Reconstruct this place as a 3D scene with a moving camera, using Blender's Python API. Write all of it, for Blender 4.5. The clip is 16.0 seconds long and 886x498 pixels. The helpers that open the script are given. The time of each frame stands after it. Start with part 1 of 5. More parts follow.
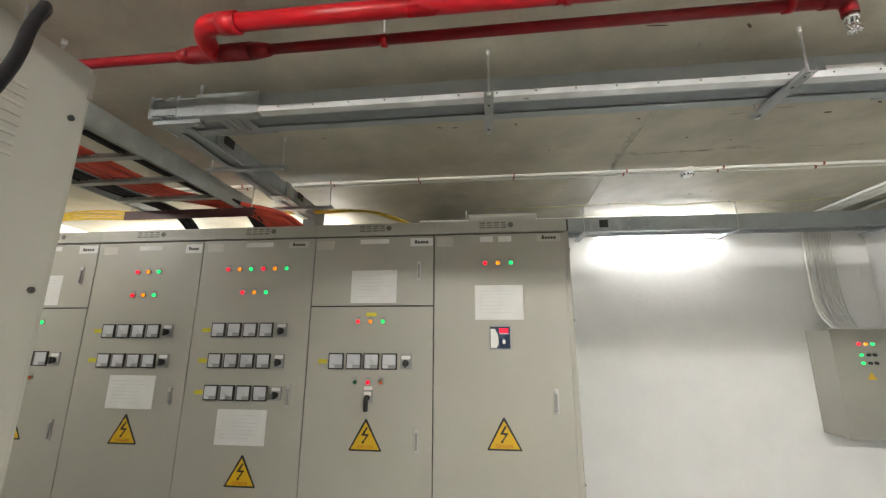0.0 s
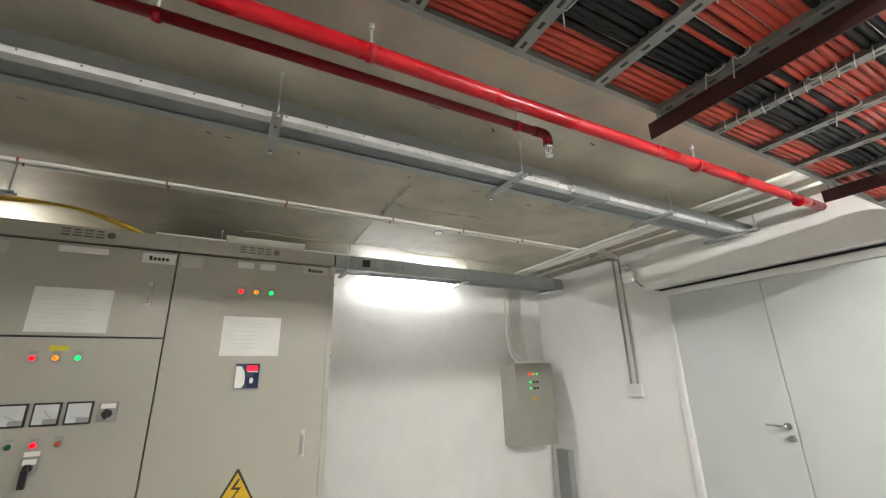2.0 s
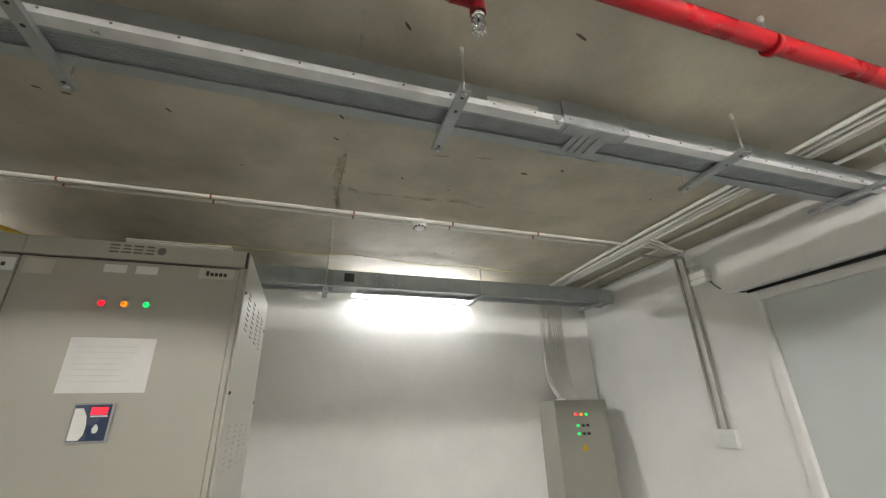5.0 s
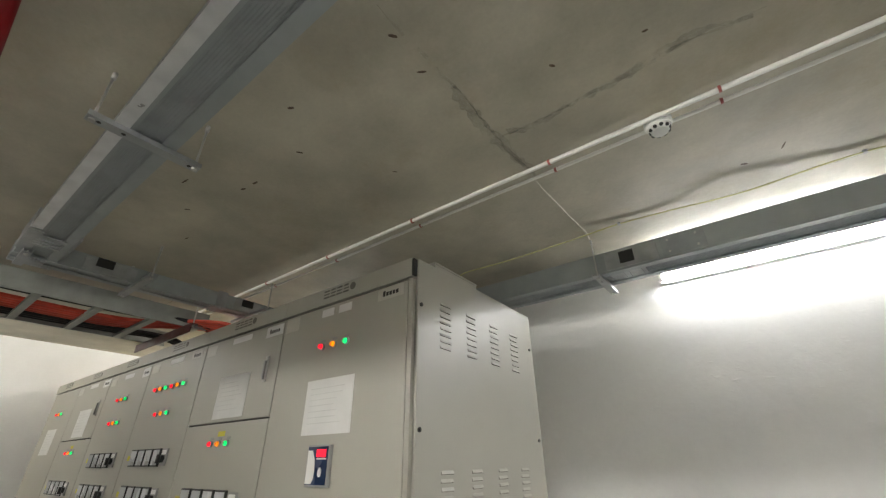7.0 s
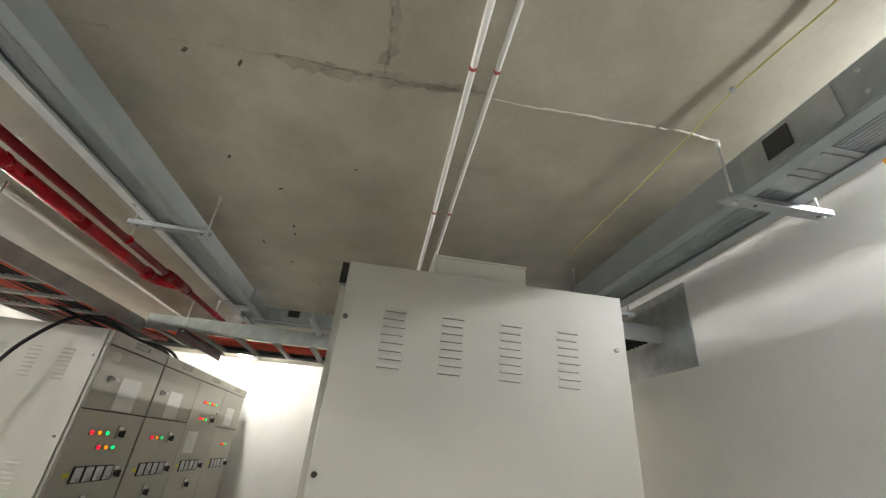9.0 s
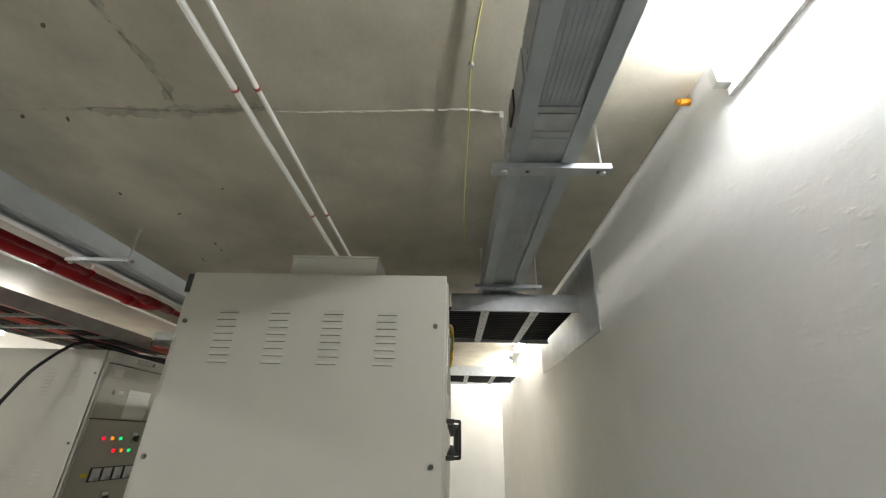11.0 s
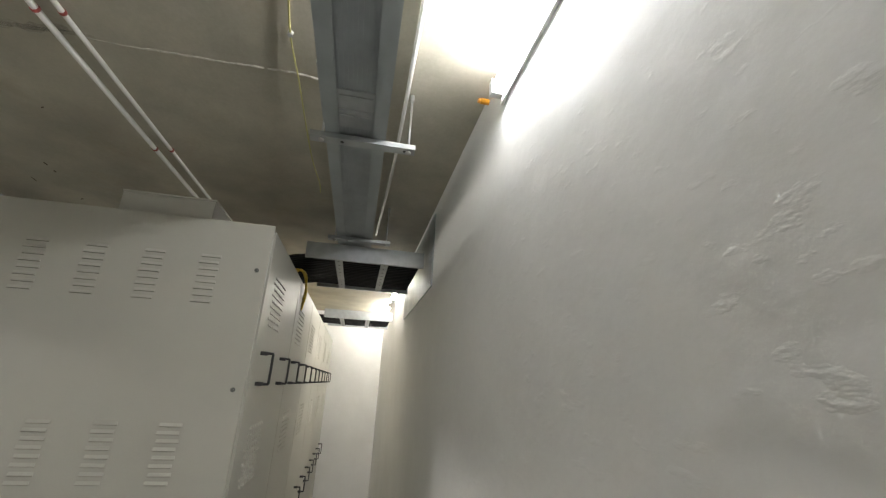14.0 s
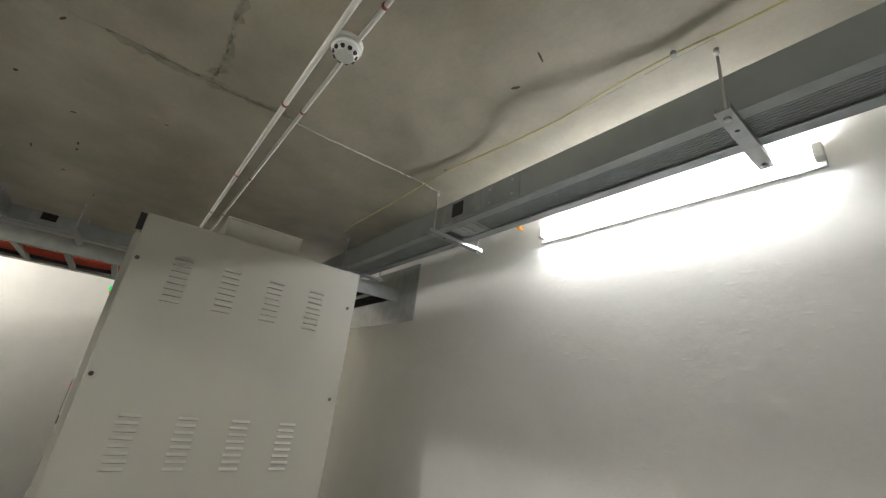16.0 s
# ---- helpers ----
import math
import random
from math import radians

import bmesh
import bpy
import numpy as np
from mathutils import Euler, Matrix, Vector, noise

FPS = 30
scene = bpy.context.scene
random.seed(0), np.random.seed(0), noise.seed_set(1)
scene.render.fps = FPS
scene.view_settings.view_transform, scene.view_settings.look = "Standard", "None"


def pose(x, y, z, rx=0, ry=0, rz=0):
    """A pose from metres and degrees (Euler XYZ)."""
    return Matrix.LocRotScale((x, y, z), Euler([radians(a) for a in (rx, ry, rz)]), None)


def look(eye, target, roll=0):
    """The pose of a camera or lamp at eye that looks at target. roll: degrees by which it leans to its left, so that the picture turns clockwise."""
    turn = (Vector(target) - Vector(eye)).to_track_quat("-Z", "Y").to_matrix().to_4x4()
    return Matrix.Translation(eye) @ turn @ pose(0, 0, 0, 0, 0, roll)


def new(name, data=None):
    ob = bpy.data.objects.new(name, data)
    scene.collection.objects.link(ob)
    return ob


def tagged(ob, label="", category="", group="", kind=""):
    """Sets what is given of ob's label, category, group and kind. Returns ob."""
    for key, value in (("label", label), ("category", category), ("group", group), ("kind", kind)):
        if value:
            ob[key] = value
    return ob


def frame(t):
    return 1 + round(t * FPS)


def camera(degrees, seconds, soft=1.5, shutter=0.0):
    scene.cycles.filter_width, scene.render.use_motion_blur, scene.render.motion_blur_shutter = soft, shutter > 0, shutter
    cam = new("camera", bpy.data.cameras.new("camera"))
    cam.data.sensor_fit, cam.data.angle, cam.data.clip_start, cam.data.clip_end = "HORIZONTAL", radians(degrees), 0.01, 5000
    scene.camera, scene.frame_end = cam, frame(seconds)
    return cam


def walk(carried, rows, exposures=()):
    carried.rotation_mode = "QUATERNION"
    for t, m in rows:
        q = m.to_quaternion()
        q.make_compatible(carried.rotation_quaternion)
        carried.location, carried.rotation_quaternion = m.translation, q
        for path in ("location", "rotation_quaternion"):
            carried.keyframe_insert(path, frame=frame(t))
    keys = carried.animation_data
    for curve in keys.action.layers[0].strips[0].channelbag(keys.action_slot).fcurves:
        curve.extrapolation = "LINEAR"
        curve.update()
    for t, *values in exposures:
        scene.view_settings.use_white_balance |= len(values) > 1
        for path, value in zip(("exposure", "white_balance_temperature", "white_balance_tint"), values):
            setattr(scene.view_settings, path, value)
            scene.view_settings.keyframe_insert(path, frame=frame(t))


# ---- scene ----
cam = camera(95.2, 16.0, 1.3)
PATH = [
    (0, (0.076, 0.401, 1.495), (-0.14, 2.338, 1.943), 0.2),
    (0.5, (-0.035, 0.447, 1.496), (-0.076, 2.386, 1.984), 0.1),
    (1, (-0.052, 0.453, 1.495), (0.2, 2.362, 2.034), -0.8),
    (1.5, (-0.043, 0.429, 1.492), (0.549, 2.25, 2.069), -1.5),
    (2, (0.019, 0.396, 1.503), (0.916, 2.082, 2.098), -1.4),
    (2.5, (0.118, 0.365, 1.512), (1.212, 1.927, 2.114), -1.0),
    (3, (0.226, 0.35, 1.511), (1.364, 1.881, 2.113), -0.5),
    (5.5, (1.091, 1.208, 1.513), (1.328, 3.009, 2.35), -1.7),
    (6, (1.236, 1.452, 1.516), (1.063, 3.226, 2.423), -1.3),
    (6.5, (1.47, 1.633, 1.537), (0.832, 3.292, 2.454), -0.7),
    (7, (1.592, 1.869, 1.531), (0.529, 3.284, 2.462), -0.6),
    (7.5, (1.624, 2.178, 1.601), (0.244, 3.322, 2.488), 0.5),
    (8, (1.752, 2.548, 1.701), (0.112, 3.353, 2.516), 4.7),
    (8.5, (1.827, 2.849, 1.708), (0.097, 3.354, 2.574), 7.3),
    (9, (1.922, 3.179, 1.705), (0.152, 3.389, 2.612), 5.2),
    (9.5, (2.021, 3.514, 1.696), (0.206, 3.616, 2.529), 3.9),
    (12, (2.082, 4.168, 1.7), (0.325, 3.865, 2.605), 0.1),
    (12.5, (2.062, 4.24, 1.687), (0.317, 3.728, 2.519), 1.6),
    (13, (2.098, 4.377, 1.674), (0.272, 3.907, 2.34), 2.5),
    (13.5, (2.216, 4.461, 1.65), (0.312, 4.404, 2.259), 1.6),
    (14, (2.322, 4.414, 1.674), (0.461, 4.775, 2.312), 2.8),
    (14.5, (2.417, 4.196, 1.683), (0.674, 4.875, 2.39), 4.5),
    (15, (2.461, 3.867, 1.679), (0.8, 4.684, 2.436), 5.9),
    (15.5, (2.619, 3.536, 1.665), (1.021, 4.491, 2.393), 7.2),
    (16, (2.63, 3.074, 1.678), (1.121, 4.187, 2.376), 6.7),
]
EXPOSURES = [(0, 0.52, 6500, 10), (1.5, 0.52, 6500, 10), (3, 0.1, 6500, 10), (5.5, 0.18, 6550, 10), (7, 0.2, 6500, 10), (9, 0.56, 6400, 10), (12, 0.1, 6450, 10), (12.5, 0.16, 6450, 10), (14, -0.2, 6520, 10), (15, -0.35, 6560, 10), (16, -0.16, 6560, 10)]
walk(cam, [(t, look(eye, target, roll)) for t, eye, target, roll in PATH], EXPOSURES)

# ---- light ----
world = bpy.data.worlds.new("World")
scene.world = world
world.use_nodes = True
world.node_tree.nodes["Background"].inputs[0].default_value = (0.0, 0.0, 0.0, 1)
world.node_tree.nodes["Background"].inputs[1].default_value = 0.0
TUBE_POWER = 290.0
TUBE_COLOUR = (1.0, 0.985, 0.94, 1)
TUBE_WARM = (1.0, 0.965, 0.89, 1)
TUBE_COOL = (0.975, 0.985, 1.005, 1)

# ---- the room in numbers ----
EAST, WEST, NORTH, SOUTH, CEIL = 3.87, -4.6, 4.81, -0.62, 2.75


# ---- materials ----
def nodes_of(name):
    m = bpy.data.materials.new(name)
    m.use_nodes = True
    nt = m.node_tree
    return m, nt, nt.nodes["Principled BSDF"]


def surface(name, colour, rough=0.5, metal=0.0, vary=0.12, scale=6.0, bump=0.0, bump_scale=60.0, stain=None, stain_scale=1.3, stain_amount=0.5, coat=0.0, rough_vary=0.12, per_object=0.0, speckle=0.0, speckle_scale=70.0, spec=None):
    """A surface with two scales of colour change, uneven gloss and fine relief."""
    m, nt, p = nodes_of(name)
    N, L = nt.nodes, nt.links
    tc = N.new("ShaderNodeTexCoord")
    fine = N.new("ShaderNodeTexNoise")
    fine.inputs["Scale"].default_value, fine.inputs["Detail"].default_value = scale, 6
    L.new(tc.outputs["Object"], fine.inputs["Vector"])
    ramp = N.new("ShaderNodeMapRange")
    ramp.inputs[1].default_value, ramp.inputs[2].default_value = 0.3, 0.7
    ramp.inputs[3].default_value, ramp.inputs[4].default_value = 1 - vary, 1 + vary
    L.new(fine.outputs["Fac"], ramp.inputs[0])
    mul = N.new("ShaderNodeMix")
    mul.data_type, mul.blend_type = "RGBA", "MULTIPLY"
    mul.inputs[0].default_value = 1.0
    mul.inputs[6].default_value = (*colour, 1)
    L.new(ramp.outputs[0], mul.inputs[7])
    last = mul.outputs[2]
    if stain:
        big = N.new("ShaderNodeTexNoise")
        big.inputs["Scale"].default_value, big.inputs["Detail"].default_value, big.inputs["Roughness"].default_value = stain_scale, 8, 0.65
        L.new(tc.outputs["Object"], big.inputs["Vector"])
        r2 = N.new("ShaderNodeMapRange")
        r2.inputs[1].default_value, r2.inputs[2].default_value, r2.inputs[4].default_value = 0.46, 0.72, stain_amount
        L.new(big.outputs["Fac"], r2.inputs[0])
        mx = N.new("ShaderNodeMix")
        mx.data_type = "RGBA"
        L.new(r2.outputs[0], mx.inputs[0])
        L.new(last, mx.inputs[6])
        mx.inputs[7].default_value = (*stain, 1)
        last = mx.outputs[2]
    if per_object:
        info = N.new("ShaderNodeObjectInfo")
        r3 = N.new("ShaderNodeMapRange")
        r3.inputs[3].default_value, r3.inputs[4].default_value = 1 - per_object, 1 + per_object
        L.new(info.outputs["Random"], r3.inputs[0])
        m3 = N.new("ShaderNodeMix")
        m3.data_type, m3.blend_type = "RGBA", "MULTIPLY"
        m3.inputs[0].default_value = 1.0
        L.new(last, m3.inputs[6])
        L.new(r3.outputs[0], m3.inputs[7])
        last = m3.outputs[2]
    if speckle:
        grit = N.new("ShaderNodeTexNoise")
        grit.inputs["Scale"].default_value, grit.inputs["Detail"].default_value, grit.inputs["Roughness"].default_value = speckle_scale, 5, 0.7
        L.new(tc.outputs["Object"], grit.inputs["Vector"])
        r4 = N.new("ShaderNodeMapRange")
        r4.inputs[1].default_value, r4.inputs[2].default_value = 0.3, 0.7
        r4.inputs[3].default_value, r4.inputs[4].default_value = 1 - speckle, 1 + speckle
        L.new(grit.outputs["Fac"], r4.inputs[0])
        m4 = N.new("ShaderNodeMix")
        m4.data_type, m4.blend_type = "RGBA", "MULTIPLY"
        m4.inputs[0].default_value = 1.0
        L.new(last, m4.inputs[6])
        L.new(r4.outputs[0], m4.inputs[7])
        last = m4.outputs[2]
    if spec is not None:
        p.inputs["Specular IOR Level"].default_value = spec
    L.new(last, p.inputs["Base Color"])
    rr = N.new("ShaderNodeMapRange")
    rr.inputs[1].default_value, rr.inputs[2].default_value = 0.3, 0.7
    rr.inputs[3].default_value, rr.inputs[4].default_value = max(0.03, rough - rough_vary), min(1.0, rough + rough_vary)
    rn = N.new("ShaderNodeTexNoise")
    rn.inputs["Scale"].default_value, rn.inputs["Detail"].default_value = scale * 0.5, 4
    L.new(tc.outputs["Object"], rn.inputs["Vector"])
    L.new(rn.outputs["Fac"], rr.inputs[0])
    L.new(rr.outputs[0], p.inputs["Roughness"])
    p.inputs["Metallic"].default_value = metal
    if coat:
        p.inputs["Coat Weight"].default_value, p.inputs["Coat Roughness"].default_value = coat, 0.12
    if bump:
        bn = N.new("ShaderNodeTexNoise")
        bn.inputs["Scale"].default_value, bn.inputs["Detail"].default_value = bump_scale, 5
        L.new(tc.outputs["Object"], bn.inputs["Vector"])
        b = N.new("ShaderNodeBump")
        b.inputs["Strength"].default_value, b.inputs["Distance"].default_value = bump, 0.01
        L.new(bn.outputs["Fac"], b.inputs["Height"])
        L.new(b.outputs[0], p.inputs["Normal"])
    return m


def glow(name, colour, strength):
    m, nt, p = nodes_of(name)
    p.inputs["Base Color"].default_value = (*(0.3 * c for c in colour[:3]), 1)
    p.inputs["Emission Color"].default_value = (*colour[:3], 1)
    p.inputs["Emission Strength"].default_value = strength
    p.inputs["Roughness"].default_value = 0.3
    return m


M_WALL = surface("white_wall_paint", (0.86, 0.855, 0.84), 0.6, vary=0.03, scale=3.5, bump=0.28, bump_scale=10.0, stain=(0.78, 0.77, 0.74), stain_scale=0.9, stain_amount=0.35, speckle=0.015, speckle_scale=40.0)
M_CONC = surface("cast_concrete", (0.48, 0.448, 0.36), 0.66, vary=0.17, scale=3.0, bump=0.14, bump_scale=24.0, stain=(0.26, 0.24, 0.19), stain_scale=1.1, stain_amount=0.6, rough_vary=0.16, speckle=0.045, speckle_scale=60.0, spec=0.3)
nt = M_WALL.node_tree
stretch = nt.nodes.new("ShaderNodeMapping")
stretch.inputs["Rotation"].default_value = (0.0, 0.35, 0.0)
stretch.inputs["Scale"].default_value = (15.0, 15.0, 34.0)
dent_noise = nt.nodes.new("ShaderNodeTexNoise")
dent_noise.inputs["Scale"].default_value, dent_noise.inputs["Detail"].default_value = 1.0, 4
dent_edge = nt.nodes.new("ShaderNodeMapRange")
dent_edge.inputs[1].default_value, dent_edge.inputs[2].default_value = 0.60, 0.75
dent_bump = nt.nodes.new("ShaderNodeBump")
dent_bump.inputs["Strength"].default_value, dent_bump.inputs["Distance"].default_value = 0.16, 0.003
nt.links.new(nt.nodes["Texture Coordinate"].outputs["Object"], stretch.inputs["Vector"])
nt.links.new(stretch.outputs[0], dent_noise.inputs["Vector"])
nt.links.new(dent_noise.outputs["Fac"], dent_edge.inputs[0])
nt.links.new(dent_edge.outputs[0], dent_bump.inputs["Height"])
nt.links.new(nt.nodes["Principled BSDF"].inputs["Normal"].links[0].from_socket, dent_bump.inputs["Normal"])
nt.links.new(dent_bump.outputs[0], nt.nodes["Principled BSDF"].inputs["Normal"])
nt = M_CONC.node_tree
rust_noise = nt.nodes.new("ShaderNodeTexNoise")
rust_noise.inputs["Scale"].default_value, rust_noise.inputs["Detail"].default_value, rust_noise.inputs["Roughness"].default_value = 2.1, 9, 0.7
rust_edge = nt.nodes.new("ShaderNodeMapRange")
rust_edge.inputs[1].default_value, rust_edge.inputs[2].default_value, rust_edge.inputs[4].default_value = 0.55, 0.75, 0.5
rust_mix = nt.nodes.new("ShaderNodeMix")
rust_mix.data_type = "RGBA"
rust_mix.inputs[7].default_value = (0.37, 0.30, 0.19, 1)
paint = nt.nodes["Principled BSDF"].inputs["Base Color"]
nt.links.new(nt.nodes["Texture Coordinate"].outputs["Object"], rust_noise.inputs["Vector"])
nt.links.new(rust_noise.outputs["Fac"], rust_edge.inputs[0])
nt.links.new(rust_edge.outputs[0], rust_mix.inputs[0])
nt.links.new(paint.links[0].from_socket, rust_mix.inputs[6])
nt.links.new(rust_mix.outputs[2], paint)
M_CRACK = surface("damp_concrete_joint", (0.20, 0.19, 0.155), 0.6, vary=0.35, scale=18.0)
nt = M_CRACK.node_tree
soft_noise = nt.nodes.new("ShaderNodeTexNoise")
soft_noise.inputs["Scale"].default_value, soft_noise.inputs["Detail"].default_value, soft_noise.inputs["Roughness"].default_value = 11.0, 7, 0.65
soft_edge = nt.nodes.new("ShaderNodeMapRange")
soft_edge.inputs[1].default_value, soft_edge.inputs[2].default_value = 0.34, 0.74
soft_edge.inputs[3].default_value, soft_edge.inputs[4].default_value = 0.0, 0.38
nt.links.new(nt.nodes["Texture Coordinate"].outputs["Object"], soft_noise.inputs["Vector"])
nt.links.new(soft_noise.outputs["Fac"], soft_edge.inputs[0])
nt.links.new(soft_edge.outputs[0], nt.nodes["Principled BSDF"].inputs["Alpha"])
M_SPOT = surface("rust_spot", (0.10, 0.07, 0.045), 0.7, vary=0.4, scale=40.0)
M_FIN = surface("pale_concrete_fin", (0.48, 0.455, 0.39), 0.7, vary=0.25, scale=22.0, bump=0.5, bump_scale=80)
M_FLOOR = surface("grey_floor", (0.24, 0.24, 0.23), 0.45, vary=0.1, scale=4, bump=0.1, bump_scale=50, stain=(0.2, 0.2, 0.19))
M_CAB = surface("pebble_grey_enamel", (0.40, 0.388, 0.335), 0.42, vary=0.03, scale=2.0, bump=0.03, bump_scale=160, stain=(0.365, 0.355, 0.31), stain_scale=1.5, stain_amount=0.4, rough_vary=0.05)
M_CABDARK = surface("dark_seal_and_gap_shade", (0.035, 0.034, 0.03), 0.7, vary=0.2)
# dark colour painted for the shade under the louvres
M_SLIT_SHADE = surface("louvre_slit_shade", (0.12, 0.115, 0.10), 0.7, vary=0.2)
M_GALV = surface("galvanised_steel", (0.42, 0.44, 0.45), 0.42, metal=0.75, vary=0.14, scale=14.0, bump=0.05, bump_scale=90, rough_vary=0.12)
M_LIP = surface("bright_zinc_edge", (0.74, 0.75, 0.76), 0.36, metal=0.45, vary=0.10, scale=11.0, bump=0.05, bump_scale=70)
M_ALU = surface("grey_busbar_casing", (0.36, 0.39, 0.40), 0.42, metal=0.35, vary=0.08, scale=9, bump=0.04, bump_scale=80)
M_RIB = surface("busbar_ribs", (0.33, 0.355, 0.37), 0.5, metal=0.3, vary=0.12, scale=12)
M_LADDER = surface("grey_ladder_steel", (0.30, 0.31, 0.29), 0.5, metal=0.4, vary=0.15, scale=10, bump=0.05)
M_BROWN = surface("red_brown_primer", (0.055, 0.014, 0.014), 0.5, vary=0.25, scale=14, bump=0.1)
M_RED = surface("red_pipe_paint", (0.38, 0.005, 0.011), 0.32, vary=0.12, scale=8, bump=0.05, bump_scale=50, spec=0.35)
# the pipe red again, darkened to put the branch's shade into its colour
M_RED_SHADED = surface("shaded_red_pipe_paint", (0.19, 0.004, 0.008), 0.45, vary=0.15, scale=8, bump=0.05, bump_scale=50, spec=0.3)
M_REDCAB = surface("orange_red_cable_sheath", (0.48, 0.05, 0.025), 0.5, vary=0.15, scale=20, per_object=0.2)
M_BLKCAB = surface("black_cable_sheath", (0.012, 0.012, 0.013), 0.55, vary=0.3, scale=20, per_object=0.3, spec=0.25)
M_YELCAB = surface("yellow_cable_sheath", (0.62, 0.42, 0.04), 0.5, vary=0.15, scale=20, per_object=0.1)
M_YELWIRE = surface("thin_yellow_wire", (0.40, 0.37, 0.13), 0.5, vary=0.1)
M_BOXGREY = surface("control_box_enamel", (0.31, 0.30, 0.26), 0.42, vary=0.04, scale=3.0, bump=0.03, bump_scale=160)
M_MARK = surface("embossed_mark_paint", (0.13, 0.125, 0.108), 0.5, vary=0.2, scale=30)
# white conduit with its shade on the wall side painted in as grey
M_PVC_SHADED = surface("shaded_white_conduit", (0.40, 0.385, 0.345), 0.5, vary=0.1, scale=9)
M_PVC = surface("white_plastic_conduit", (0.74, 0.73, 0.68), 0.4, vary=0.05, scale=8)
M_REDCLIP = surface("red_clip", (0.28, 0.05, 0.038), 0.5)
M_BLACK = surface("black_plastic", (0.02, 0.02, 0.02), 0.4, vary=0.2)
M_GREYPL = surface("grey_plastic", (0.32, 0.32, 0.31), 0.45, vary=0.08)
M_WHITEPL = surface("white_plastic", (0.78, 0.78, 0.75), 0.4, vary=0.04)
M_PAPER = surface("white_paper", (0.72, 0.72, 0.70), 0.8, vary=0.04, scale=10)
M_PRINT = surface("pale_grey_print", (0.63, 0.63, 0.61), 0.8, vary=0.1)
M_STICK = surface("faded_silver_sticker", (0.50, 0.49, 0.43), 0.4, vary=0.08)
M_YEL = surface("warning_yellow", (0.62, 0.38, 0.01), 0.45, vary=0.08)
M_YTAG = surface("yellow_tag", (0.62, 0.55, 0.03), 0.5, vary=0.08)
M_INK = surface("black_ink", (0.02, 0.02, 0.018), 0.6, vary=0.2)
M_ORINK = surface("orange_ink", (0.45, 0.12, 0.01), 0.6, vary=0.2)
M_DIAL = surface("meter_dial", (0.62, 0.64, 0.66), 0.25, vary=0.05, coat=0.6)
M_STEEL = surface("bright_steel", (0.55, 0.55, 0.53), 0.38, metal=0.9, vary=0.08)
M_DARKST = surface("dark_steel", (0.12, 0.12, 0.115), 0.3, metal=0.8, vary=0.2)
M_CHROME = surface("chrome", (0.7, 0.7, 0.69), 0.14, metal=1.0, vary=0.05)
M_DOOR = surface("pale_grey_door_paint", (0.62, 0.65, 0.645), 0.5, vary=0.03, scale=3, bump=0.03, bump_scale=60)
M_NAVY = surface("navy_panel", (0.02, 0.035, 0.08), 0.3, vary=0.1)
M_ORANGE = surface("orange_plug", (0.65, 0.27, 0.01), 0.4)
M_TUBE = glow("lit_fluorescent_tube", TUBE_WARM, TUBE_POWER * 0.85)
M_TUBE_COOL = glow("cool_white_fluorescent_tube", TUBE_COOL, TUBE_POWER * 0.56)
M_TUBE_DIM = glow("dim_fluorescent_tube", TUBE_WARM, TUBE_POWER * 0.55)
M_TUBE_STRONG = glow("strong_fluorescent_tube", TUBE_COLOUR, TUBE_POWER * 1.5)
M_TUBE_PINK = glow("warm_fluorescent_tube", TUBE_WARM, TUBE_POWER * 1.1)
M_LR = glow("lit_red_lens", (1.0, 0.004, 0.02, 1), 1.7)
M_LA = glow("lit_amber_lens", (1.0, 0.26, 0.0, 1), 1.3)
M_LG = glow("lit_green_lens", (0.0, 1.0, 0.2, 1), 1.2)
M_DIMG = surface("unlit_green_lens", (0.02, 0.14, 0.06), 0.25)
M_DIMR = surface("dark_red_lens", (0.35, 0.02, 0.02), 0.25)
M_DIMG2 = surface("clear_green_lens", (0.10, 0.55, 0.22), 0.25)
M_DIMO = surface("unlit_orange_lens", (0.5, 0.12, 0.03), 0.25)


# ---- mesh helpers ----
def box(bm, x0, x1, y0, y1, z0, z1, bevel=0.0, slot=0):
    r = bmesh.ops.create_cube(bm, size=1.0, matrix=Matrix.Translation(((x0 + x1) / 2, (y0 + y1) / 2, (z0 + z1) / 2)) @ Matrix.Diagonal((abs(x1 - x0), abs(y1 - y0), abs(z1 - z0), 1)))
    faces = {f for v in r["verts"] for f in v.link_faces}
    for f in faces:
        f.material_index = slot
    if bevel:
        edges = list({e for v in r["verts"] for e in v.link_edges})
        out = bmesh.ops.bevel(bm, geom=edges, offset=bevel, segments=2, affect="EDGES", profile=0.6)
        for f in out["faces"]:
            f.material_index = slot
    return bm


def rod(bm, a, b, r, n=10, r2=None, slot=0):
    a, b = Vector(a), Vector(b)
    d = b - a
    m = Matrix.Translation((a + b) / 2) @ d.to_track_quat("Z", "Y").to_matrix().to_4x4()
    out = bmesh.ops.create_cone(bm, cap_ends=True, segments=n, radius1=r, radius2=r if r2 is None else r2, depth=d.length, matrix=m)
    for f in {f for v in out["verts"] for f in v.link_faces}:
        f.material_index, f.smooth = slot, len(f.verts) == 4
    return bm


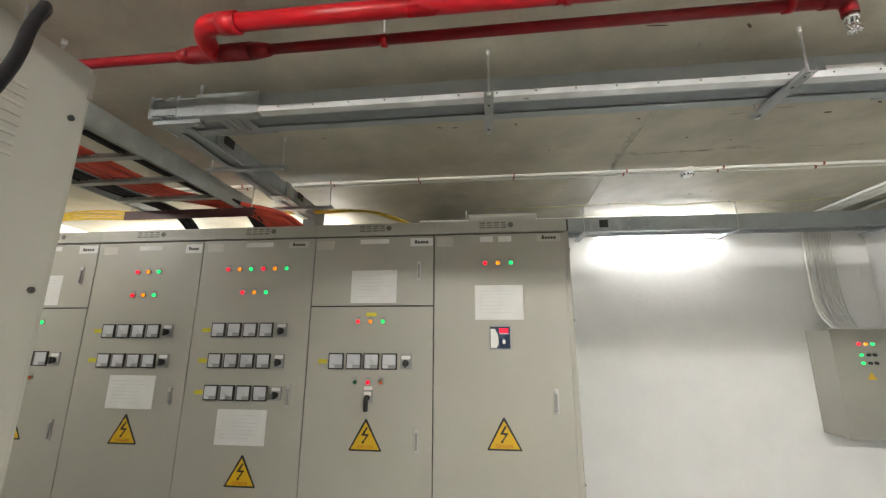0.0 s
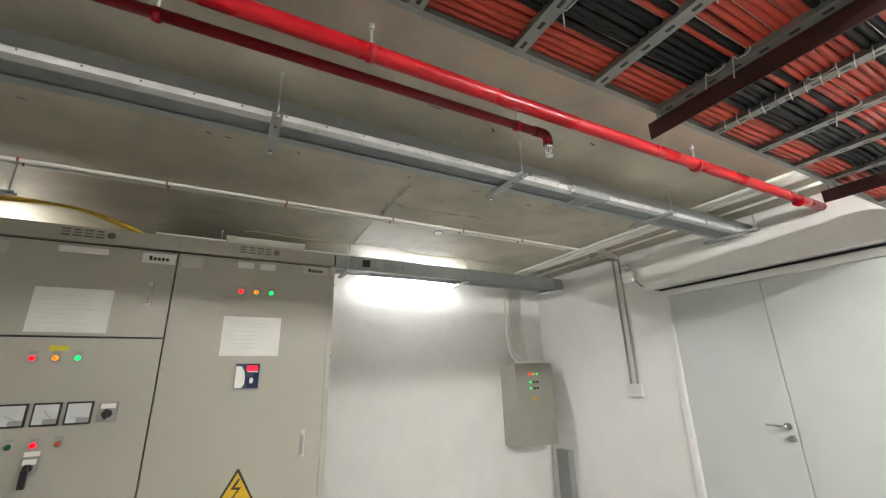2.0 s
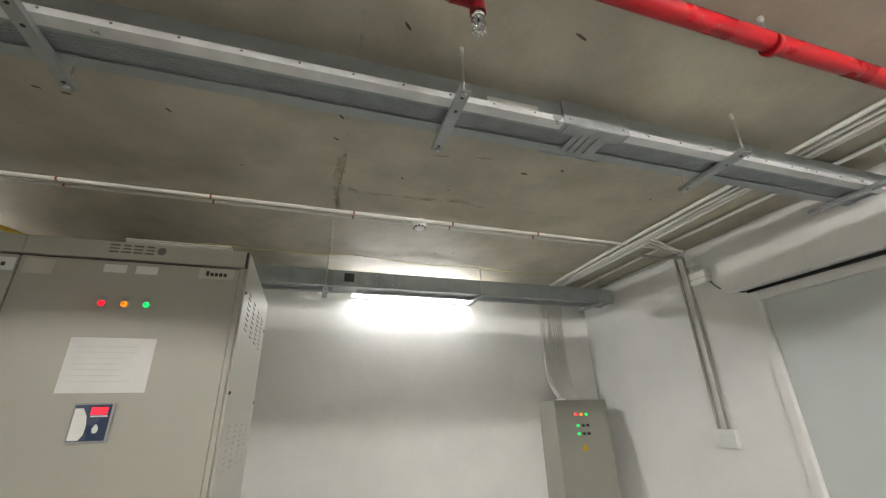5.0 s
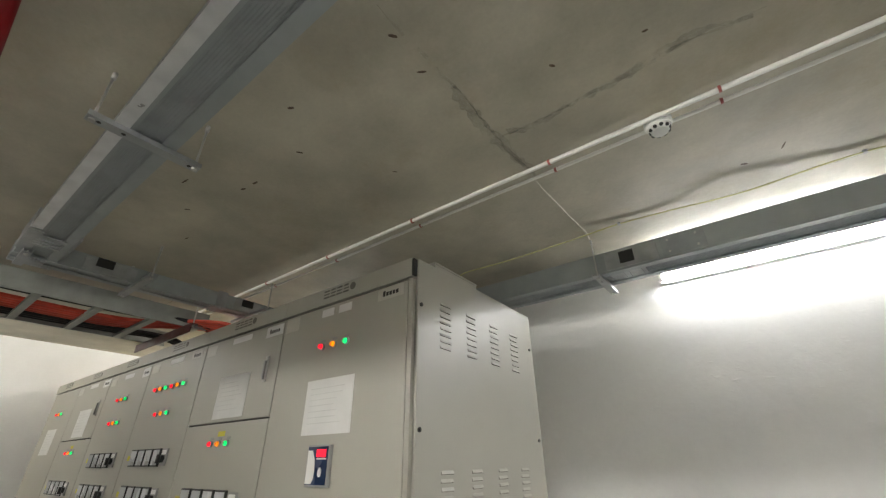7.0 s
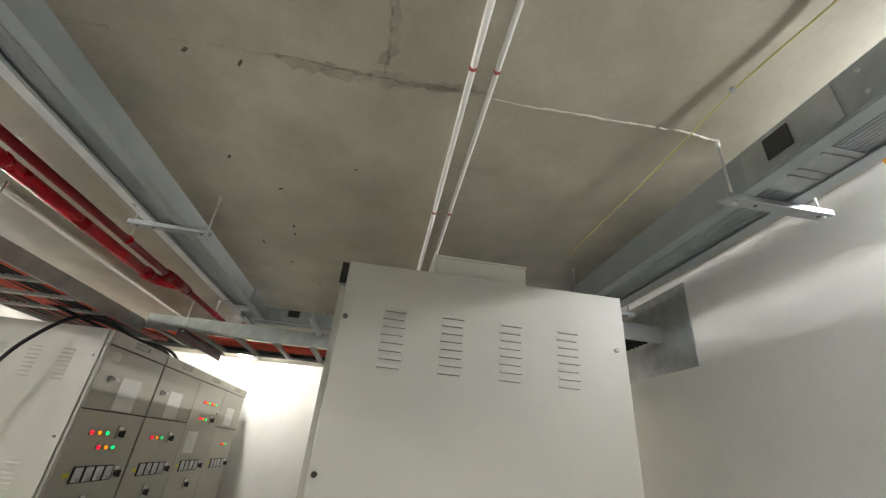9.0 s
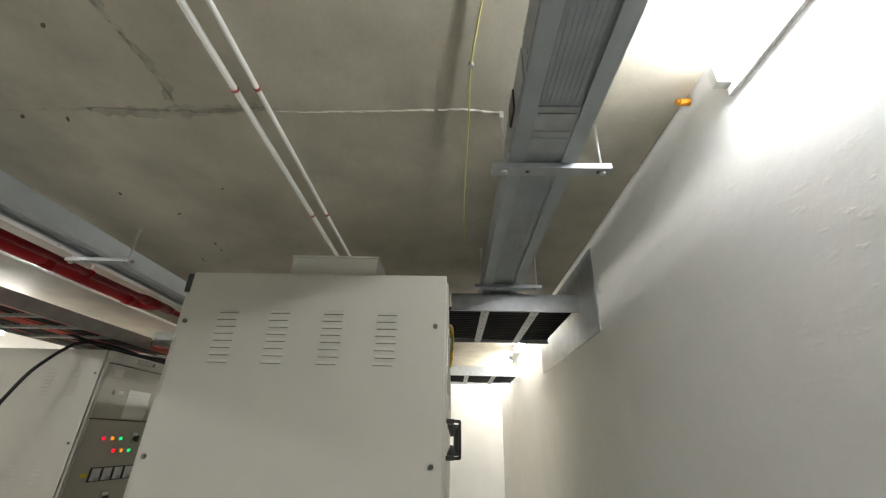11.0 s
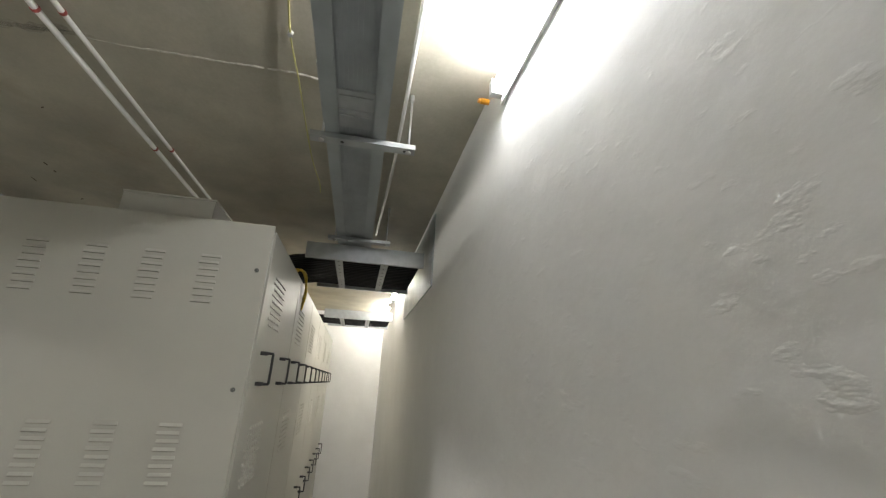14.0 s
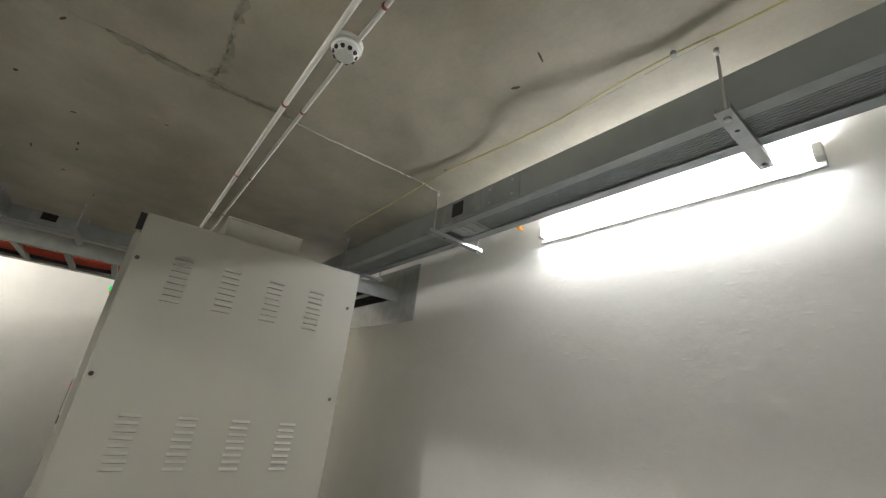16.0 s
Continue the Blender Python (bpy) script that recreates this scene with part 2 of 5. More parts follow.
def smooth_path(pts, per=6):
    """Points along a rounded line through pts."""
    P = [Vector(p) for p in pts]
    P = [P[0] * 2 - P[1]] + P + [P[-1] * 2 - P[-2]]
    out = []
    for i in range(1, len(P) - 2):
        p0, p1, p2, p3 = P[i - 1:i + 3]
        for k in range(per):
            t = k / per
            out.append(0.5 * (2 * p1 + (p2 - p0) * t + (2 * p0 - 5 * p1 + 4 * p2 - p3) * t * t + (3 * p1 - p0 - 3 * p2 + p3) * t ** 3))
    out.append(P[-2])
    return out


def sweep(bm, pts, r, n=8, slot=0):
    """A round tube along pts."""
    rings, up = [], Vector((0, 0, 1))
    for i, p in enumerate(pts):
        p = Vector(p)
        d = (Vector(pts[min(i + 1, len(pts) - 1)]) - Vector(pts[max(i - 1, 0)])).normalized()
        ref = up if abs(d.z) < 0.95 else Vector((1, 0, 0))
        u = d.cross(ref).normalized()
        v = u.cross(d)
        rings.append([bm.verts.new(p + r * (math.cos(2 * math.pi * k / n) * u + math.sin(2 * math.pi * k / n) * v)) for k in range(n)])
    for a, b in zip(rings, rings[1:]):
        for k in range(n):
            f = bm.faces.new((a[k], a[(k + 1) % n], b[(k + 1) % n], b[k]))
            f.smooth, f.material_index = True, slot
    for ring in (rings[0], rings[-1]):
        bm.faces.new(ring).material_index = slot
    bmesh.ops.recalc_face_normals(bm, faces=bm.faces)
    return bm


def extrude_profile(bm, profile, axis, a, b, slot=0):
    """A closed 2D outline drawn out along x or y. The outline is (across, up)."""
    def at(p, s):
        return Vector((s, p[0], p[1])) if axis == "x" else Vector((p[0], s, p[1]))
    A, B = [bm.verts.new(at(p, a)) for p in profile], [bm.verts.new(at(p, b)) for p in profile]
    n = len(profile)
    for k in range(n):
        bm.faces.new((A[k], A[(k + 1) % n], B[(k + 1) % n], B[k])).material_index = slot
    bm.faces.new(A).material_index = slot
    bm.faces.new(B).material_index = slot
    bmesh.ops.recalc_face_normals(bm, faces=bm.faces)
    return bm


def prism(bm, pts, y0, y1, slot=0):
    """A flat outline in x and z with depth in y."""
    A, B = [bm.verts.new((x, y0, z)) for x, z in pts], [bm.verts.new((x, y1, z)) for x, z in pts]
    n = len(pts)
    for k in range(n):
        bm.faces.new((A[k], A[(k + 1) % n], B[(k + 1) % n], B[k])).material_index = slot
    bm.faces.new(A).material_index = slot
    bm.faces.new(B).material_index = slot
    bmesh.ops.recalc_face_normals(bm, faces=bm.faces)
    return bm


def mesh_of(name, bm, materials):
    me = bpy.data.meshes.new(name)
    bm.to_mesh(me)
    bm.free()
    for m in materials if isinstance(materials, (list, tuple)) else [materials]:
        me.materials.append(m)
    return me


def solid(name, bm, materials, label="", category="", group="", kind=""):
    return tagged(new(name, mesh_of(name, bm, materials)), label, category, group, kind)


def thing(name, base, label, category, group=""):
    ob = new(name)
    ob.location = base
    ob.empty_display_size = 0.1
    return tagged(ob, label, category, group)


def part(name, bm, materials, parent, label=""):
    ob = new(name, mesh_of(name, bm, materials))
    ob.parent = parent
    if parent.type == "EMPTY":
        ob.matrix_parent_inverse = Matrix.Translation(-Vector(parent.location))
    if label:
        ob["label"] = label
    return ob


def B():
    return bmesh.new()


# ---- structure ----
solid("floor", box(B(), WEST - 0.2, EAST + 0.2, SOUTH - 0.2, NORTH + 0.2, -0.15, 0.0), M_FLOOR, "plain grey painted concrete floor", "floor", kind="structure")
solid("wall_north", box(B(), WEST - 0.2, EAST + 0.2, NORTH, NORTH + 0.2, 0.0, CEIL), M_WALL, "white painted plaster wall with trowel marks", "wall", kind="structure")
solid("wall_south", box(B(), WEST - 0.2, EAST + 0.2, SOUTH - 0.2, SOUTH, 0.0, CEIL), M_WALL, "white painted plaster wall", "wall", kind="structure")
solid("wall_west", box(B(), WEST - 0.2, WEST, SOUTH, NORTH, 0.0, CEIL), M_WALL, "white painted plaster end wall", "wall", kind="structure")

# east wall with the doorway cut through it
DY0, DY1, DZ = 1.20, 2.95, 2.25
bm = B()
box(bm, EAST, EAST + 0.2, DY1, NORTH, 0.0, CEIL)
box(bm, EAST, EAST + 0.2, SOUTH, DY0, 0.0, CEIL)
box(bm, EAST, EAST + 0.2, DY0, DY1, DZ, CEIL)
solid("wall_east", bm, M_WALL, "white painted plaster wall round a double door", "wall", kind="structure")
solid("wall_east_lintel", extrude_profile(B(), [(3.06, 2.285), (3.06, 2.50), (2.95, 2.56), (1.42, 2.56), (1.14, 2.44), (1.14, 2.285)], "x", EAST - 0.11, EAST - 0.002), M_WALL, "white painted concrete lintel above the door", "lintel", kind="structure")

# ceiling: slab, joints of the formwork, small stains
bm = B()
box(bm, WEST - 0.2, EAST + 0.2, SOUTH - 0.2, NORTH + 0.2, CEIL, CEIL + 0.2)


def ragged_strip(bm, a, b, width, drop, slot, step=0.05, lift=0.003, gap=0.0):
    """An uneven strip hanging a little under the slab."""
    a, b = Vector(a), Vector(b)
    d = (b - a)
    step = min(step, 0.012)
    n = max(2, int(d.length / step))
    side = Vector((-d.y, d.x)).normalized()
    prev, broken = None, False
    for i in range(n + 1):
        u = i * step
        c = a + d * (i / n) + side * (width * (0.7 * noise.noise((u * 5, a.x, a.y + width * 9)) + 0.25 * noise.noise((u * 28, a.y, 3.0))))
        w = width * max(0.12, 0.55 + 0.8 * noise.noise((u * 7, a.y * 3, 5.0 + width * 20)) + 0.35 * noise.noise((u * 34, a.x, 9.0)))
        h = drop * (0.4 + abs(noise.noise((u * 20, 2.0, a.x))))
        broken = noise.noise((u * 9, a.x * 5, a.y + 40)) < -0.55 + gap * 0.9
        ring = [bm.verts.new((c.x + side.x * s * w, c.y + side.y * s * w, CEIL - lift - (h if abs(s) < 0.3 else 0))) for s in (-0.5, -0.2, 0.2, 0.5)]
        if prev and not broken:
            for k in range(3):
                bm.faces.new((prev[k], prev[k + 1], ring[k + 1], ring[k])).material_index = slot
        prev = ring


ragged_strip(bm, (1.0, 1.9), (1.0, 2.62), 0.016, 0.002, 1, gap=0.5)
ragged_strip(bm, (1.01, 2.62), (1.0, 3.42), 0.026, 0.002, 1, step=0.022, gap=0.03)
ragged_strip(bm, (1.0, 2.72), (1.0, 3.35), 0.06, 0.001, 1, step=0.03, lift=0.0022, gap=0.0)
ragged_strip(bm, (1.0, 3.36), (1.0, 4.2), 0.015, 0.005, 2, step=0.028, gap=0.1)
ragged_strip(bm, (1.02, 3.06), (1.9, 3.06), 0.028, 0.002, 1, step=0.022, gap=0.03)
ragged_strip(bm, (1.05, 3.06), (1.9, 3.06), 0.06, 0.001, 1, step=0.03, lift=0.0022, gap=0.0)
ragged_strip(bm, (1.9, 3.06), (2.5, 3.07), 0.015, 0.002, 1, gap=0.3)
ragged_strip(bm, (-2.6, 3.05), (-2.0, 3.05), 0.02, 0.002, 1, gap=0.4)
ragged_strip(bm, (1.7, 4.15), (3.4, 4.17), 0.008, 0.002, 1, gap=0.5)
for x, y, s, turn, thin in ((0.955, 2.603, 0.018, 0.6, 0.3), (0.26, 2.594, 0.016, 1.0, 0.35), (1.48, 2.604, 0.045, -0.16, 0.06), (1.70, 2.566, 0.05, -0.08, 0.05), (1.974, 2.642, 0.022, 0.1, 0.4), (2.167, 2.562, 0.017, 0.6, 0.4), (-0.19, 2.586, 0.016, 0.3, 0.4), (-0.098, 2.595, 0.02, 0.1, 0.3), (1.97, 3.86, 0.026, 1.9, 0.15), (1.823, 3.906, 0.018, 0.5, 0.4), (-0.936, 2.642, 0.02, 0.2, 0.2), (0.968, 2.442, 0.016, 0.9, 0.4), (0.5, 2.95, 0.012, 0.9, 0.3), (0.7, 1.35, 0.05, 0.3, 0.28), (1.0, 1.42, 0.03, 0.9, 0.3), (2.9, 2.7, 0.014, 0.5, 0.3), (0.83, 1.30, 0.022, 1.2, 0.5), (1.28, 1.36, 0.02, 0.4, 0.5), (1.62, 1.31, 0.016, 0.2, 0.5), (0.52, 1.83, 0.03, 0.15, 0.12), (0.78, 1.88, 0.045, 0.1, 0.1), (1.15, 1.92, 0.02, 0.8, 0.3), (1.75, 1.79, 0.03, 0.3, 0.2), (-0.35, 2.38, 0.03, 0.1, 0.15), (-0.6, 2.5, 0.016, 0.9, 0.4), (0.45, 2.42, 0.014, 0.5, 0.5), (1.33, 2.86, 0.012, 0.9, 0.5), (1.62, 2.92, 0.01, 0.2, 0.5)):
    u, v = Vector((math.cos(turn), math.sin(turn))) * s, Vector((-math.sin(turn), math.cos(turn))) * s * thin
    ring = [bm.verts.new((x + a * u.x + b * v.x, y + a * u.y + b * v.y, CEIL - 0.004)) for a, b in ((-1, -0.3), (-0.2, -1), (0.8, -0.7), (1, 0.4), (0.1, 1), (-0.8, 0.7))]
    bm.faces.new(ring).material_index = 3
solid("ceiling", bm, [M_CONC, M_CRACK, M_FIN, M_SPOT], "bare cast concrete slab with formwork joints and stains", "ceiling", kind="structure")

# double door, closed, set back in its opening
door = solid("door_1", B(), M_DOOR, "closed double steel door painted pale grey", "door", kind="structure")
bm = B()
for y0, y1 in ((DY0, DY0 + 0.018), (DY1 - 0.06, DY1)):
    box(bm, EAST - 0.012, EAST + 0.13, y0, y1, 0.0, DZ, 0.004)
box(bm, EAST - 0.012, EAST + 0.13, DY0 + 0.018, DY1 - 0.06, DZ - 0.05, DZ, 0.004)
part("door_frame", bm, M_WALL, door, "white painted door frame")
for y0, y1 in ((DY0 + 0.021, 2.087), (2.093, DY1 - 0.063)):
    part("leaf", box(B(), EAST + 0.02, EAST + 0.07, y0, y1, 0.008, DZ - 0.053, 0.003), M_DOOR, door)
part("head_gap_seal", box(B(), EAST - 0.02, EAST - 0.012, DY0, DY1, DZ + 0.01, DZ + 0.03), M_CABDARK, door, "black rubber strip")
bm = B()
rod(bm, (EAST + 0.02, 2.14, 1.07), (EAST + 0.002, 2.14, 1.07), 0.026, 16)
rod(bm, (EAST + 0.01, 2.14, 1.07), (EAST - 0.035, 2.14, 1.07), 0.009)
rod(bm, (EAST - 0.03, 2.135, 1.07), (EAST - 0.03, 2.27, 1.075), 0.0095, 10, 0.008)
handle = part("door_handle", bm, M_CHROME, door, "chrome lever handle")
bm = B()
rod(bm, (EAST + 0.02, 2.13, 0.985), (EAST - 0.008, 2.13, 0.985), 0.024, 16)
part("lock_cylinder", bm, M_STEEL, door)


# ---- switchboards ----
FRONT, DEPTH, TOP, HEAD = 2.994, 1.03, 2.281, 2.19


def lpart(name, bm, materials, parent, label=""):
    """A part in its thing's own coordinates: x along the front, the front at y = 0, outwards is -y."""
    ob = new(name, mesh_of(name, bm, materials))
    ob.parent = parent
    if label:
        ob["label"] = label
    return ob


def lettering(text, size, x, y, z, material, parent, name="lettering"):
    cu = bpy.data.curves.new(name, "FONT")
    cu.body, cu.size, cu.align_x, cu.extrude = text, size, "CENTER", 0.0004
    ob = bpy.data.objects.new(name, cu)
    scene.collection.objects.link(ob)
    bpy.context.view_layer.update()
    me = bpy.data.meshes.new_from_object(ob.evaluated_get(bpy.context.evaluated_depsgraph_get()))
    bpy.data.objects.remove(ob)
    me.transform(Matrix.Translation((x, y, z)) @ Matrix.Rotation(radians(90), 4, "X"))
    me.materials.clear()
    me.materials.append(material)
    out = new(name, me)
    out.parent = parent
    return out


CORE_MATS = {"r": M_DIMR, "a": M_DIMO, "g": M_DIMG2, "dg": M_DIMG, "do": M_DIMO}
LAMP_MATS = {"r": M_LR, "a": M_LA, "g": M_LG, "dg": M_DIMG, "do": M_DIMO}


def indicator(parent, x, z, colour, r=0.0125):
    bm = rod(B(), (x, 0.0, z), (x, -0.010, z), r + 0.004, 16)
    box(bm, x - 0.016, x + 0.016, -0.0015, 0.0, z + 0.019, z + 0.031)
    bezel = lpart("indicator_lamp", bm, M_GREYPL, parent)
    bm = rod(B(), (x, -0.010, z), (x, -0.020, z), r, 16, r * 0.72)
    lens = lpart("lens", bm, LAMP_MATS[colour], bezel, {"r": "lit red lens", "a": "lit amber lens", "g": "lit green lens", "dg": "unlit green lens", "do": "unlit orange lens"}[colour])
    bm = rod(B(), (x, -0.0198, z), (x, -0.0206, z), r * 0.36, 8)
    for k in range(3):
        a = math.pi * (0.17 + k * 2 / 3)
        rod(bm, (x + r * 0.2 * math.cos(a), -0.0202, z + r * 0.2 * math.sin(a)), (x + r * 0.68 * math.cos(a), -0.0202, z + r * 0.68 * math.sin(a)), r * 0.07, 4)
    lpart("lens_core", bm, CORE_MATS[colour], lens)


def trio(parent, x, z, step=0.082, colours="rag"):
    for k, c in enumerate(colours):
        indicator(parent, x + k * step, z, c)


def meter(parent, x, z, s=0.098, needle=0.4):
    body = lpart("panel_meter", box(B(), x, x + s, -0.012, 0.0, z, z + s, 0.003), M_BLACK, parent, "black-framed analogue panel meter")
    bm = box(B(), x + 0.008, x + s - 0.008, -0.014, -0.012, z + 0.008, z + s - 0.008)
    lpart("dial", bm, M_DIAL, body)
    bm = box(B(), x + s * 0.45, x + s - 0.008, -0.0155, -0.014, z + 0.008, z + s * 0.30)
    a = Vector((x + s * 0.78, -0.0155, z + s * 0.24))
    b = a + Vector((-math.cos(needle), 0, math.sin(needle))) * s * 0.55
    rod(bm, a, b, 0.0012, 4)
    lpart("needle", bm, M_GREYPL, body)


def selector(parent, x, z, w=0.072, h=0.09, down=False):
    plate = lpart("selector_switch", box(B(), x, x + w, -0.010, 0.0, z, z + h, 0.003), M_GREYPL, parent, "grey selector switch with a black knob")
    bm = box(B(), x + 0.008, x + w - 0.008, -0.0115, -0.010, z + h - 0.03, z + h - 0.008)
    lpart("name_tag", bm, M_WHITEPL, plate)
    cx, cz = x + w / 2, z + h * 0.4
    bm = rod(B(), (cx, -0.010, cz), (cx, -0.028, cz), w * 0.27, 14)
    box(bm, cx - w * 0.09, cx + w * 0.09, -0.045, -0.028, cz - w * 0.32, cz + w * 0.32, 0.002)
    if down:
        box(bm, cx - 0.012, cx + 0.012, -0.05, -0.03, cz - 0.075, cz, 0.003)
    lpart("knob", bm, M_BLACK, plate)


def meter_row(parent, x, z, s=0.098, step=0.112):
    for k in range(4):
        meter(parent, x + k * step, z, s, 0.15 + 0.35 * (k % 3))
    selector(parent, x + 4 * step + 0.006, z + 0.004)
    lpart("yellow_tag", box(B(), x - 0.072, x - 0.012, -0.0012, 0.0, z + 0.034, z + 0.062), M_YTAG, parent)


def sheet(parent, x0, x1, z0, z1):
    paper = lpart("paper_sheet", box(B(), x0, x1, -0.0012, 0.0, z0, z1), M_PAPER, parent, "white printed sheet taped to the door")
    bm = B()
    for k in range(7):
        z = z1 - (k + 1.6) * (z1 - z0) / 9.5
        w = (x1 - x0) * (0.5 + 0.35 * random.random())
        box(bm, x0 + 0.03, x0 + 0.03 + w * 0.9, -0.0016, -0.0012, z - 0.0018, z + 0.0018)
    lpart("print_line", bm, M_PRINT, paper)


def sticker(parent, x0, x1, z0, z1, white=False, bar=True):
    s = lpart("sticker", box(B(), x0, x1, -0.0012, 0.0, z0, z1), M_PAPER if white else M_STICK, parent)
    if bar:
        w = x1 - x0
        bm = B()
        zc = (z0 + z1) / 2
        for k in range(5):
            box(bm, x0 + w * (0.2 + 0.125 * k), x0 + w * (0.2 + 0.125 * k + 0.095), -0.0017, -0.0012, zc - 0.011, zc + (0.013 if k == 0 else 0.006))
        lpart("mark", bm, M_INK, s)


def brand_bars(parent, x, z):
    """The maker's mark as plain bars and a dot."""
    for k in range(4):
        a, t = x + k * 0.046, 0.004 * (k % 2)
        for l, r, lo, hi in ((a, a + 0.037, z, z + 0.008), (a + t, a + 0.037, z + 0.017, z + 0.023), (a + t, a + 0.037 - t, z + 0.032, z + 0.04)):
            lpart("mark_bar", box(B(), l, r, -0.0056, -0.0038, lo, hi), M_MARK, parent)
    lpart("mark_dot", rod(B(), (x + 0.203, -0.0056, z + 0.02), (x + 0.203, -0.0038, z + 0.02), 0.018, 16), M_MARK, parent)


def danger(parent, x, z, w=0.205, h=0.178):
    """Triangle with its foot's middle at x, z."""
    bm = prism(B(), [(x - w / 2, z), (x - w / 2 + 0.006, z - 0.004), (x + w / 2 - 0.006, z - 0.004), (x + w / 2, z), (x + 0.005, z + h), (x - 0.005, z + h)], -0.0016, 0.0)
    sign = lpart("danger_sign", bm, M_INK, parent, "yellow triangular high-voltage warning sign")
    k = 0.87
    bm = prism(B(), [(x - w / 2 * k, z + 0.006), (x + w / 2 * k, z + 0.006), (x, z + 0.006 + h * k)], -0.0024, -0.0016)
    lpart("yellow_field", bm, M_YEL, sign)
    bolt = [(0.006, 0.135), (-0.026, 0.085), (0.006, 0.082), (-0.014, 0.050), (-0.019, 0.055), (-0.020, 0.034), (-0.004, 0.044), (-0.008, 0.047), (0.024, 0.092), (-0.006, 0.094), (0.014, 0.128)]
    lpart("lightning_bolt", prism(B(), [(x + a, z + b) for a, b in bolt], -0.0032, -0.0024), M_INK, sign)
    lettering("DANGER", 0.026, x, -0.0028, z + 0.012, M_ORINK, sign)


def swing_handle(parent, x, z0, z1):
    bm = box(B(), x - 0.013, x + 0.013, -0.008, 0.0, z0, z1, 0.004)
    h = lpart("swing_handle", bm, M_STEEL, parent, "flush steel swing handle")
    lpart("lever", box(B(), x - 0.007, x + 0.007, -0.020, -0.008, z0 + 0.012, z1 - 0.025, 0.004), M_GREYPL, h)


LOUVRE_MESH = None


def shade_below(bm):
    """Colours a pressed louvre's underside dark, as the shade in its slit."""
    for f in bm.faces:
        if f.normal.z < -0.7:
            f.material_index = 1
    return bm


def louvre_at(parent, y, z, x):
    """One pressed louvre, 72 mm long, on a plate that faces +x."""
    global LOUVRE_MESH
    if LOUVRE_MESH is None:
        bm = shade_below(extrude_profile(B(), [(0.0, 0.007), (0.004, -0.003), (0.0042, -0.0046), (0.0, -0.0060)], "y", -0.036, 0.036))
        LOUVRE_MESH = mesh_of("louvre", bm, [M_CAB, M_SLIT_SHADE])
    ob = new("louvre", LOUVRE_MESH)
    ob.parent = parent
    ob.location = (x, y, z)
    return ob


def cabinet_shell(x0, x1, origin, turned, label, split=None, end_at=None, group=""):
    """A switchboard bay between local x0 and x1."""
    cab = new("switchboard_cabinet")
    cab.empty_display_size = 0.1
    cab.matrix_basis = pose(*origin, 0, 0, 180 if turned else 0)
    tagged(cab, label, "switchgear cabinet", group)
    g = 0.0018
    bm = box(B(), x0 + g, x1 - g, 0.022, DEPTH - 0.02, 0.10, TOP - 0.001)
    lpart("body", bm, M_CAB, cab)
    lpart("plinth", box(B(), x0 + g, x1 - g, 0.05, DEPTH - 0.05, 0.0, 0.10), M_CABDARK, cab)
    lpart("header_panel", box(B(), x0 + 0.0003, x1 - 0.0003, -0.004, 0.0215, HEAD + 0.008, TOP, 0.0025), M_CAB, cab)
    lpart("seal", box(B(), x0 + g, x1 - g, 0.012, 0.0218, 0.10, HEAD + 0.006), M_CABDARK, cab)
    gap = 0.0035
    r = x1 - (0.022 if end_at == "right" else gap)
    l = x0 + (0.022 if end_at == "left" else gap)
    spans = [(0.11, HEAD)] if split is None else [(0.11, split - 0.003), (split + 0.004, HEAD)]
    for z0, z1 in spans:
        lpart("door", box(B(), l, r, 0.0, 0.0118, z0, z1 - 0.002, 0.002), M_CAB, cab)
    # dark sheet that stands in for the shade in the rear cover gaps
    lpart("rear_gap_shade", box(B(), x0 + g, x1 - g, DEPTH - 0.0199, DEPTH - 0.010, 0.11, TOP - 0.012), M_CABDARK, cab)
    # rear cover with black pull handles and pressed vents
    rear = lpart("rear_cover", box(B(), x0 + 0.006, x1 - 0.006, DEPTH - 0.0195, DEPTH, 0.12, TOP - 0.02, 0.002), M_CAB, cab)
    bm = B()
    for z in (2.09, 1.47):
        for i in range(9):
            for j in range(6):
                px, pz = x1 - 0.40 + j * 0.044 + (i % 2) * 0.022, z - i * 0.026
                a = [bm.verts.new((px + u, DEPTH + 0.0002, pz + w)) for u, w in ((0.0, 0.0), (0.026, 0.0), (0.022, 0.013), (0.004, 0.013))]
                b = [bm.verts.new((px + u, DEPTH + 0.0075, pz - 0.001)) for u in (0.005, 0.021)]
                for ring, slot in (((a[0], a[1], b[1], b[0]), 1), ((b[0], b[1], a[2], a[3]), 0), ((a[1], a[2], b[1]), 0), ((a[3], a[0], b[0]), 0)):
                    bm.faces.new(ring).material_index = slot
    bmesh.ops.recalc_face_normals(bm, faces=bm.faces)
    tagged(lpart("pressed_vents", bm, [M_CAB, M_CAB], rear), kind="stuff")
    for px in (x1 - 0.12, x0 + 0.28):
        for z0, z1 in ((1.645, 1.765), (0.70, 0.82)):
            bm = B()
            pts = smooth_path([(px, DEPTH, z0), (px, DEPTH + 0.045, z0), (px, DEPTH + 0.05, z0 + 0.012), (px, DEPTH + 0.05, z1 - 0.012), (px, DEPTH + 0.045, z1), (px, DEPTH, z1)], 3)
            sweep(bm, pts, 0.0055, 8)
            for z in (z0, z1):
                box(bm, px - 0.010, px + 0.010, DEPTH, DEPTH + 0.03, z - 0.008, z + 0.008, 0.003)
            lpart("pull_handle", bm, M_BLACK, rear, "black plastic pull handle")
    return cab


